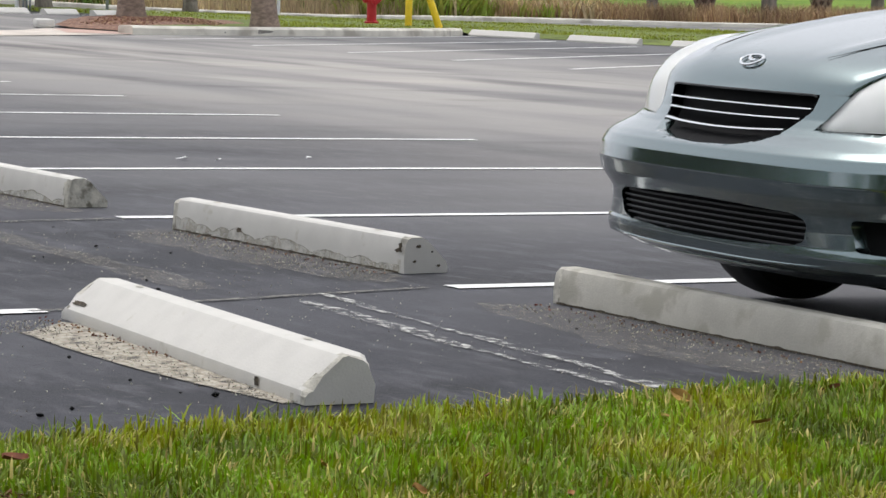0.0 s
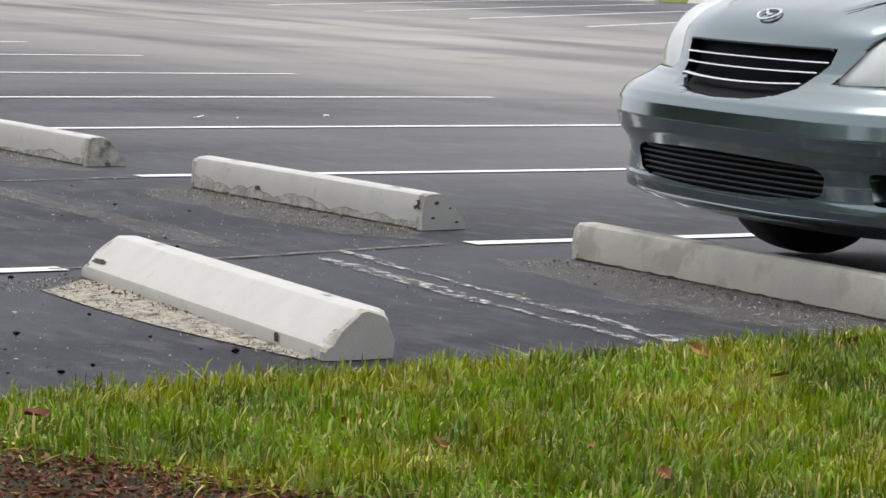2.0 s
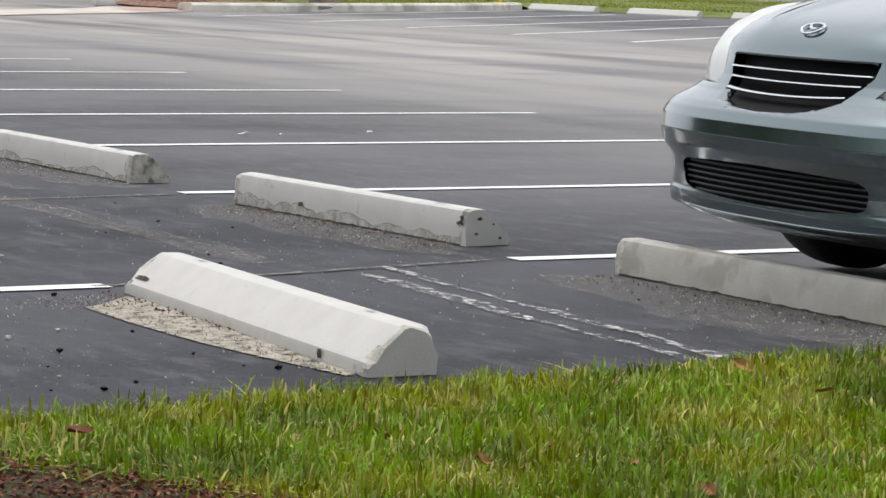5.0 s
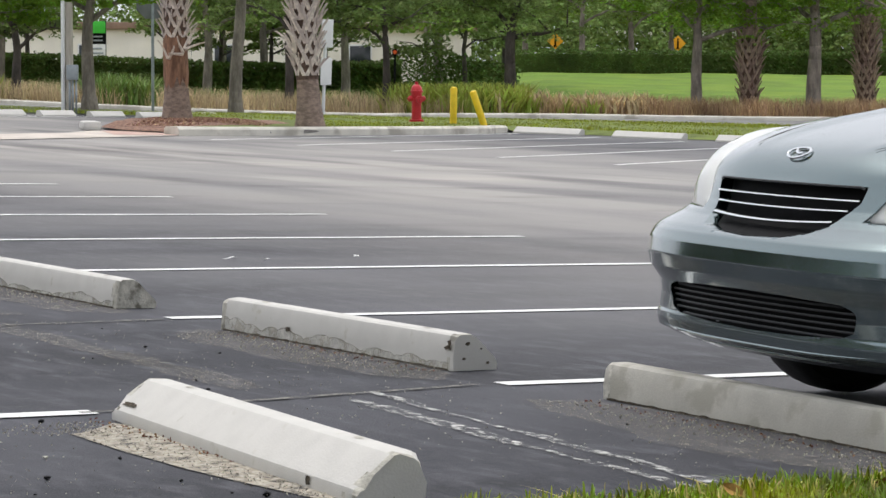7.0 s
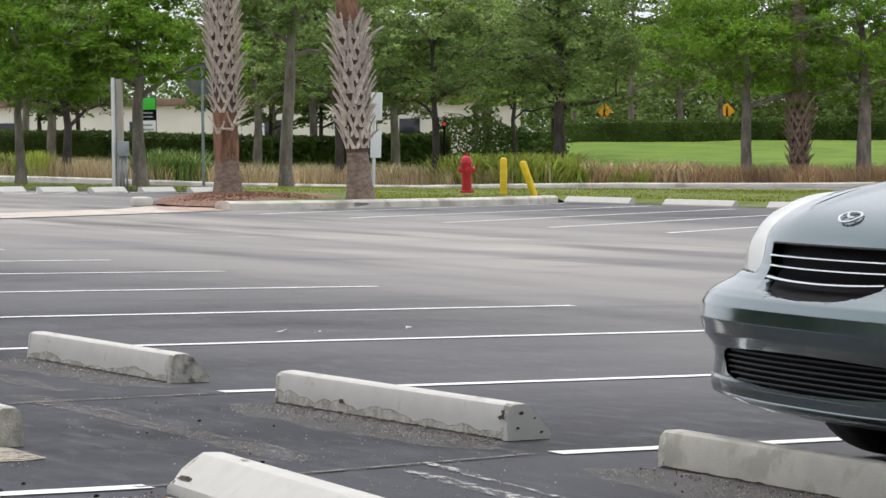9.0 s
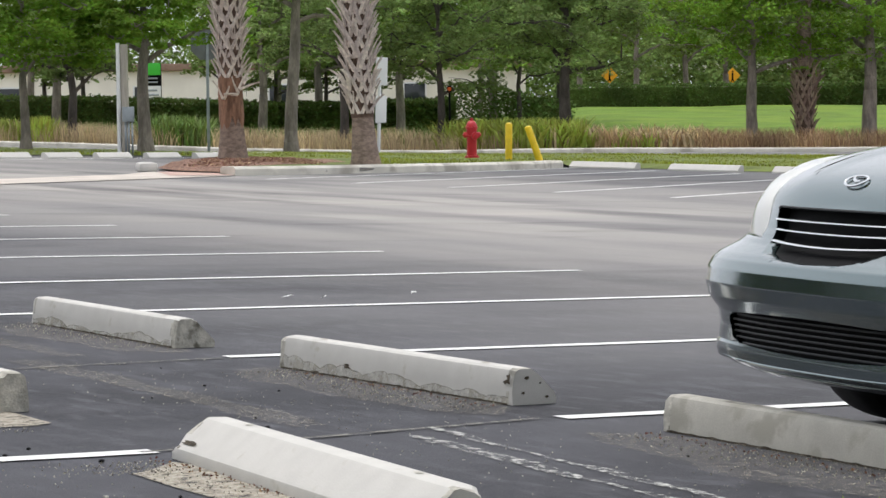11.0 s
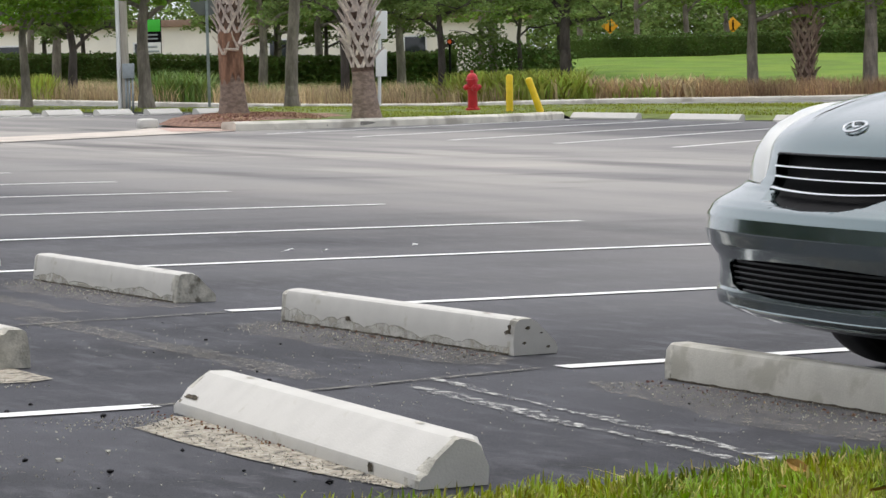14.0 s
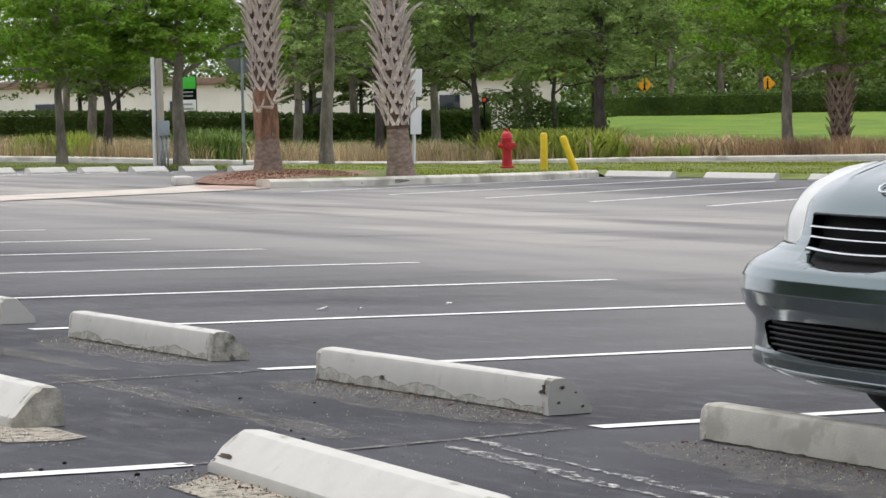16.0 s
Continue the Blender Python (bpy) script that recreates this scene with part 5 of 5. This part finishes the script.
# ---------- street furniture
def hydrant(x, y, up):
    h = thing("fire_hydrant", on_ground(x, y, up, 20), "red painted cast iron fire hydrant on grass", "fire hydrant")
    part("barrel", lathe([(0.15, 0), (0.15, 0.035), (0.105, 0.045), (0.1, 0.3), (0.105, 0.42), (0.125, 0.43), (0.125, 0.46), (0.11, 0.465), (0.112, 0.6)], 24), RED, h)
    part("bonnet", lathe([(0.135, 0.6), (0.135, 0.63), (0.12, 0.635), (0.11, 0.69), (0.075, 0.745), (0.035, 0.76), (0.035, 0.815), (0.02, 0.82)], 24), RED, h)
    for a, r, ln, z in ((-90, 0.075, 0.2, 0.45), (0, 0.06, 0.17, 0.47), (180, 0.06, 0.17, 0.47)):
        part("nozzle", lathe([(r * 0.8, 0), (r * 0.8, ln - 0.05), (r, ln - 0.05), (r, ln), (r * 0.35, ln + 0.005), (r * 0.3, ln + 0.035)], 18, None, pose(0, 0, z, 0, 0, a) @ pose(0, 0, 0, 0, 90, 0)), RED, h)
    for i in range(8):
        a = math.pi / 4 * i
        part("bolt", lathe([(0.012, 0), (0.012, 0.02)], 6, None, pose(0.128 * math.cos(a), 0.128 * math.sin(a), 0.034)), RED, h)


hydrant(0.83, 59.3, 0.2)
for x, y, ln, rx, ry in ((1.62, 60.6, 0.78, 0, 1), (2.26, 60.4, 0.76, 4, -19)):
    b = thing("bollard", on_ground(x, y, 0.15) @ pose(0, 0, 0, rx, ry, 0), "yellow painted steel bollard" + (" leaning over" if ry < -5 else " standing upright"), "bollard", "bollards by the hydrant")
    part("post", lathe([(0.075, -0.1), (0.075, ln - 0.05), (0.066, ln - 0.02), (0.04, ln - 0.003), (0.01, ln)], 22), YELLOW, b)

s = thing("stop_sign", on_ground(-5.85, 75.8, 0.1, 12), "grey metal back of an octagonal road sign on a steel post", "road sign")
part("post", box(0.075, 0.05, 3.25, (0, 0, -0.1), 0.008), GALV, s)
part("plate", lathe([(0.42, 0), (0.435, 0.004), (0.435, 0.012), (0.42, 0.016)], 8, None, pose(-0.02, 0.04, 2.84, 90, 0, 0) @ pose(0, 0, 0, 0, 0, 22.5)), SIGN_BACK, s, "plain grey back", smooth=False)

s = thing("road_sign", on_ground(-1.42, 77.3, 0.1, 62) @ pose(0, 0, 0, 2, 0, 0), "two white sign boards on a white post behind a palm", "road sign")
part("post", box(0.09, 0.06, 2.4, (0, 0, -0.1), 0.008), WHITE, s)
part("board", box(0.62, 0.03, 0.75, (0, -0.05, 1.85), 0.012), WHITE, s)
part("board", box(0.58, 0.03, 0.72, (0, -0.05, 0.85), 0.012), WHITE, s)

p = thing("utility_post", on_ground(-7.4, 69.8, 0.1), "weathered pale timber post with conduit and grey meter box", "post")
part("post", lathe([(0.1, -0.1), (0.1, 1.2), (0.09, 2.6), (0.08, 2.62)], 18), mat("weathered_timber", (0.5, 0.46, 0.39), 0.9, spread=0.2, scale=6, fine=40, stretch=(1, 1, 0.1)), p)
part("conduit", tube([(-0.14, -0.06, -0.1), (-0.14, -0.06, 2.65)], [0.05, 0.05], 10), WHITE, p, "white conduit")
part("meter_box", box(0.28, 0.14, 0.36, (0.1, -0.2, 0.75), 0.015), GALV, p)
for x in (0.03, 0.11, 0.19):
    part("pipe", tube([(x, -0.2, -0.1), (x, -0.2, 0.76)], [0.025, 0.025], 8), GALV, p)

for x, y, z, wd in ((11.05, 178, 3.4, 0.72), (19.05, 182, 3.33, 0.72)):
    s = thing("warning_sign", pose(x, y, z), "amber diamond warning sign with a black walking symbol, on a post", "road sign", "amber warning signs")
    part("post", box(0.08, 0.05, 3.0, (0, 0.04, -2.7), 0.005), GALV, s)
    part("plate", box(wd, 0.02, wd, (0, 0, -wd / 2), 0.01, None, Matrix.Rotation(radians(45), 4, "Y")), AMBER, s)
    bm = box(0.1, 0.012, 0.34, (0, -0.02, -0.17))
    box(0.1, 0.012, 0.1, (0.01, -0.02, 0.2), 0.0, bm)
    box(0.07, 0.012, 0.26, (0, 0, -0.26), 0.0, bm, pose(0.02, -0.02, -0.14, 0, 22, 0))
    box(0.07, 0.012, 0.26, (0, 0, -0.26), 0.0, bm, pose(-0.02, -0.02, -0.14, 0, -22, 0))
    part("symbol", bm, BLACK, s, "black symbol")

s = thing("crossing_signal", on_ground(0.62, 95.6, 1.95), "small signal lamp glowing orange on a tree-side post", "signal")
part("housing", box(0.17, 0.14, 0.2, (0, 0, 0.03), 0.02), BLACK, s)
part("lamp", lathe([(0.07, 0), (0.06, 0.02), (0.01, 0.03)], 14, None, pose(0, -0.08, 0.13, 90, 0, 0)), ORANGE, s)
part("post", box(0.07, 0.07, 2.05, (0, 0.05, -2.0), 0.01), BLACK, s)

# ---------- buildings far behind the trees
b = thing("shop_building", pose(-16, 182, 0.6), "long low cream stucco shop building behind trees", "building")
part("wall", box(44, 12, 3.5, (0, 6, 0), 0.05), WALL, b)
part("roof", box(45, 13, 0.45, (0, 6, 3.5), 0.1), ROOF, b)
for i in range(5):
    w = part("window", box(1.5, 0.12, 2.1, (-19 + 8.5 * i, -0.02, 0.5), 0.03), WHITE, b)
    part("pane", box(1.3, 0.06, 1.9, (-19 + 8.5 * i, -0.08, 0.6), 0.01), GLASS_DARK, w)
b = thing("shop_building", pose(-1.2, 190, 0.6), "cream stucco building far behind trees", "building")
part("wall", box(4.6, 10, 5.0, (0, 5, 0), 0.05), WALL, b)
part("roof", box(5.2, 10.6, 0.4, (0, 5, 5.0), 0.1), ROOF, b)
for i in range(2):
    w = part("window", box(1.6, 0.12, 1.8, (-1.1 + 2.2 * i, -0.02, 1.0), 0.03), WHITE, b)
    part("pane", box(1.4, 0.06, 1.6, (-1.1 + 2.2 * i, -0.08, 1.1), 0.01), GLASS_DARK, w)
s = thing("shop_sign", pose(-14.55, 150, 0.4), "tall shop sign, green top over black and white panels", "sign")
part("frame", box(1.15, 0.25, 3.6, (0, 0, 0), 0.03), BLACK, s)
part("top_panel", box(1.1, 0.05, 0.62, (0, -0.15, 2.96), 0.02), GREEN, s, "bright green panel")
w = part("lower_panel", box(1.1, 0.05, 1.15, (0, -0.15, 1.25), 0.02), WHITE, s, "white letter board")
for i in range(4):
    part("text_bar", box(0.85 - 0.15 * (i % 2), 0.01, 0.1, (0.02, -0.182, 1.4 + 0.24 * i)), GALV, w)
for i in range(2):
    part("text_bar", box(0.8, 0.01, 0.08, (0, -0.135, 2.55 + 0.2 * i)), GALV, s)


def far_vehicle(x, y, rz, size, material, label, category):
    v = thing("parked_car" if category == "car" else "truck", on_ground(x, y, 0, rz), label, category)
    l, w, h = size
    part("body", box(l, w, h * 0.5, (0, 0, 0.28), 0.12), material, v)
    part("cabin", box(l * 0.55, w * 0.88, h * 0.42, (-l * 0.04, 0, 0.24 + h * 0.5), 0.14), GLASS_DARK, v)
    for a in (-1, 1):
        for c in (-1, 1):
            part("wheel", lathe([(0.3, -0.1), (0.32, 0), (0.3, 0.1)], 16, None, pose(a * l * 0.32, c * w * 0.45, 0.32, 90, 0, 0)), RUBBER, v)


far_vehicle(-21.5, 160, 10, (4.4, 1.8, 1.5), WHITE, "white car parked before a shop", "car")
far_vehicle(-18.6, 158, 15, (4.3, 1.8, 1.5), mat("blue_paint", (0.05, 0.07, 0.12), 0.3, 0.3, bump=0.0), "dark blue car parked before a shop", "car")


# ---------- woods that close the distance
def woods(name, x0, x1, y, low, high, n, material, seed, size=0.5):
    rng = np.random.default_rng(seed)
    x = rng.uniform(x0, x1, n)
    top = np.array([high * (0.72 + 0.4 * noise.noise((a * 0.09, seed, 0)) + 0.25 * noise.noise((a * 0.3, seed, 5))) for a in x])
    z = low + (top - low) * rng.random(n) ** 0.8
    return tagged(leaves(name, np.stack([x, y + rng.normal(0, 3.0, n), z], 1), size, material, seed=seed), "dense dark green woods in the distance", "woods", kind="stuff")


woods("undergrowth", 0.3, 5.8, 122, 0.2, 3.3, 6000, HEDGE, 6, 0.18)
woods("far_woods", -60, 60, 215, 0.5, 12.5, 80000, LEAF_DARK, 1, 0.42)
woods("far_woods", -20, 60, 240, 2, 14, 50000, LEAF_MID, 2, 0.5)
# unseen tree belts added beside and behind the eye, closing the place, darkening reflections
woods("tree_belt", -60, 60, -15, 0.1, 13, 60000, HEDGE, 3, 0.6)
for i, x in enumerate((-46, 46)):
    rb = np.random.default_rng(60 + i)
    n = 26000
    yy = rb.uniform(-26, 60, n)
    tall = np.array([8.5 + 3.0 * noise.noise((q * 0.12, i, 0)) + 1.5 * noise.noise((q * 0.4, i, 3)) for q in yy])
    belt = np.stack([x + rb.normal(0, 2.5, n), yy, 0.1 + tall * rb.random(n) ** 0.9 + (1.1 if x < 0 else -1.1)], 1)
    tagged(leaves("tree_belt", belt, 0.6, HEDGE, seed=60 + i), "unseen dense green tree belt added for reflections", "woods", kind="stuff")
w = thing("overpass_wall", pose(16, 232, 4.3), "pale concrete parapet far off between trees", "wall", kind="structure")
part("parapet", box(26, 0.5, 0.7, (0, 0, 0), 0.05), KERB, w)

# ---------- the verge in front of the camera
verts, faces = [], []
nu, nv = 60, 40
for j in range(nv + 1):
    for i in range(nu + 1):
        u = -8 + 14 * i / nu
        v = -2.58 + min(0.0, 0.1 * (u + 0.8)) * (1 - j / nv) - 7.0 * (j / nv) ** 1.5
        edge = 0.05 * noise.noise((u * 2, 0, 3)) if j == 0 else 0
        verts.append((u, v + edge, (0.0 if j == 0 else 0.022) + 0.012 * noise.noise((u * 2.5, v * 2.5, 1)) * (j > 0)))
for j in range(nv):
    for i in range(nu):
        a = j * (nu + 1) + i
        faces.append((a, a + 1, a + nu + 2, a + nu + 1))
g = raw("grass_verge", verts, faces, SOIL, smooth=True)
g.matrix_basis = LOT
tagged(g, "earthy thatch under the near grass verge", "ground", kind="structure")


def mulch_edge(u, v):
    """Positive inside the mulch at the verge's corner."""
    return -((u + 3.13) * 0.864 + (v + 3.22) * 0.504) - 0.05 + 0.05 * noise.noise((u * 3, v * 3, 9))


def lawn_blades(name, n, seed, material, lo, hi, label, spread):
    rng = np.random.default_rng(seed)
    u, v = rng.uniform(-4.6, 1.6, n), rng.uniform(-5.2, -2.45, n)
    x = np.array([(LOT @ Vector((a, b, 0)))[:2] for a, b in zip(u, v)])
    keep = (x[:, 1] > 4.7) & (np.abs(x[:, 0] - 0.12) < 0.2 * x[:, 1] + 0.15)
    edge = np.array([-2.56 + min(0.0, 0.1 * (a + 0.8)) + 0.05 * noise.noise((a * 2, 0, 3)) + 0.05 * noise.noise((a * 9, 2, 3)) for a in u])
    bare = np.array([mulch_edge(a, b) for a, b in zip(u, v)])
    thin = np.array([noise.noise((a * 3.1, b * 3.1, seed)) for a, b in zip(u, v)])
    keep &= (v < edge) & (bare < rng.normal(0, 0.05, n)) & (thin > -0.75 + 0.35 * rng.random(n))
    u, v = u[keep], v[keep]
    n = len(u)
    h = rng.uniform(lo, hi, n) * (1 + 0.35 * thin[keep])
    # blades lie over in tufts, each tuft its own way
    a = np.array([7.0 * noise.noise((p * 7.0, q * 7.0, 5)) for p, q in zip(u, v)]) + rng.normal(0, 1.0, n)
    d = np.stack([np.cos(a), np.sin(a), 0 * a], 1)
    s = np.stack([-d[:, 1], d[:, 0], 0 * a], 1) * (rng.uniform(0.0012, 0.0038, n))[:, None]
    out = h * np.abs(rng.normal(0.35, spread, n))
    p = np.stack([u, v, np.full(n, 0.018)], 1)
    up = np.array([0, 0, 1.0])
    hh = np.sqrt(np.maximum(h * h - np.minimum(out, 0.94 * h) ** 2, 0.0001))
    m1 = p + d * (out * 0.3)[:, None] + up * (hh * 0.5)[:, None]
    m2 = p + d * (out * 0.7)[:, None] + up * (hh * 0.85)[:, None]
    tip = p + d * (out * 1.15)[:, None] + up * hh[:, None]
    vv = np.stack([p - s, p + s, m1 + s, m1 - s, m2 + s * 0.75, m2 - s * 0.75, tip], 1).reshape(-1, 3)
    i = (np.arange(n) * 7).tolist()
    ff = [(q, q + 1, q + 2, q + 3) for q in i] + [(q + 3, q + 2, q + 4, q + 5) for q in i] + [(q + 5, q + 4, q + 6) for q in i]
    ob = raw(name, vv.tolist(), ff, material, smooth=True)
    ob.matrix_basis = LOT
    return tagged(ob, label, "grass", kind="stuff")


lawn_blades("lawn_grass", 170000, 1, GRASS, 0.02, 0.045, "bright green coarse lawn grass", 0.9)
lawn_blades("lawn_grass", 95000, 5, GRASS, 0.03, 0.068, "long bent blades of bright green lawn grass", 1.4)
lawn_blades("dry_grass", 28000, 2, STRAW, 0.02, 0.06, "dry straw-coloured blades among the grass", 1.9)

# bark mulch and fallen leaves at the verge
rng = np.random.default_rng(8)
n = 26000
u, v = rng.uniform(-5.0, -2.2, n), rng.uniform(-5.5, -3.1, n)
keep = np.array([mulch_edge(a, b) > -0.03 for a, b in zip(u, v)])
c = np.stack([u, v, 0.022 + 0.016 * rng.random(n)], 1)[keep]
ob = leaves("bark_mulch", c, 0.017, CHIP, None, flat=0.25, seed=8, fold=0.5)
ob.matrix_basis = LOT
tagged(ob, "reddish brown shredded bark mulch", "mulch", kind="stuff")


def fallen_leaf(u, v, z, s, rz, tilt, label):
    bm = bmesh.new()
    rows = []
    for k in range(7):
        a = k / 6
        w = 0.28 * math.sin(math.pi * min(1, a * 0.92 + 0.04)) ** 0.8
        rows.append([bm.verts.new((s * (a - 0.5), s * w * t, s * (0.12 * abs(t) + 0.18 * (a - 0.5) ** 2))) for t in (-1, -0.5, 0, 0.5, 1)])
    for a, b in zip(rows, rows[1:]):
        for j in range(4):
            bm.faces.new((a[j], a[j + 1], b[j + 1], b[j]))
    ob = part("fallen_leaf", bm, LEAF_LITTER)
    ob.matrix_basis = LOT @ pose(u, v, z, tilt, tilt * 0.5, rz)
    tagged(ob, label, "leaf", "fallen leaves")


lr = random.Random(3)
fallen_leaf(-2.98, -3.12, 0.055, 0.075, 20, 12, "dry orange brown fallen leaf on grass")
for i in range(26):
    fallen_leaf(lr.uniform(-3.3, 0.6), lr.uniform(-4.2, -2.6), lr.uniform(0.035, 0.06), lr.uniform(0.03, 0.065), lr.uniform(0, 360), lr.uniform(-45, 45), "dry brown fallen leaf in grass")
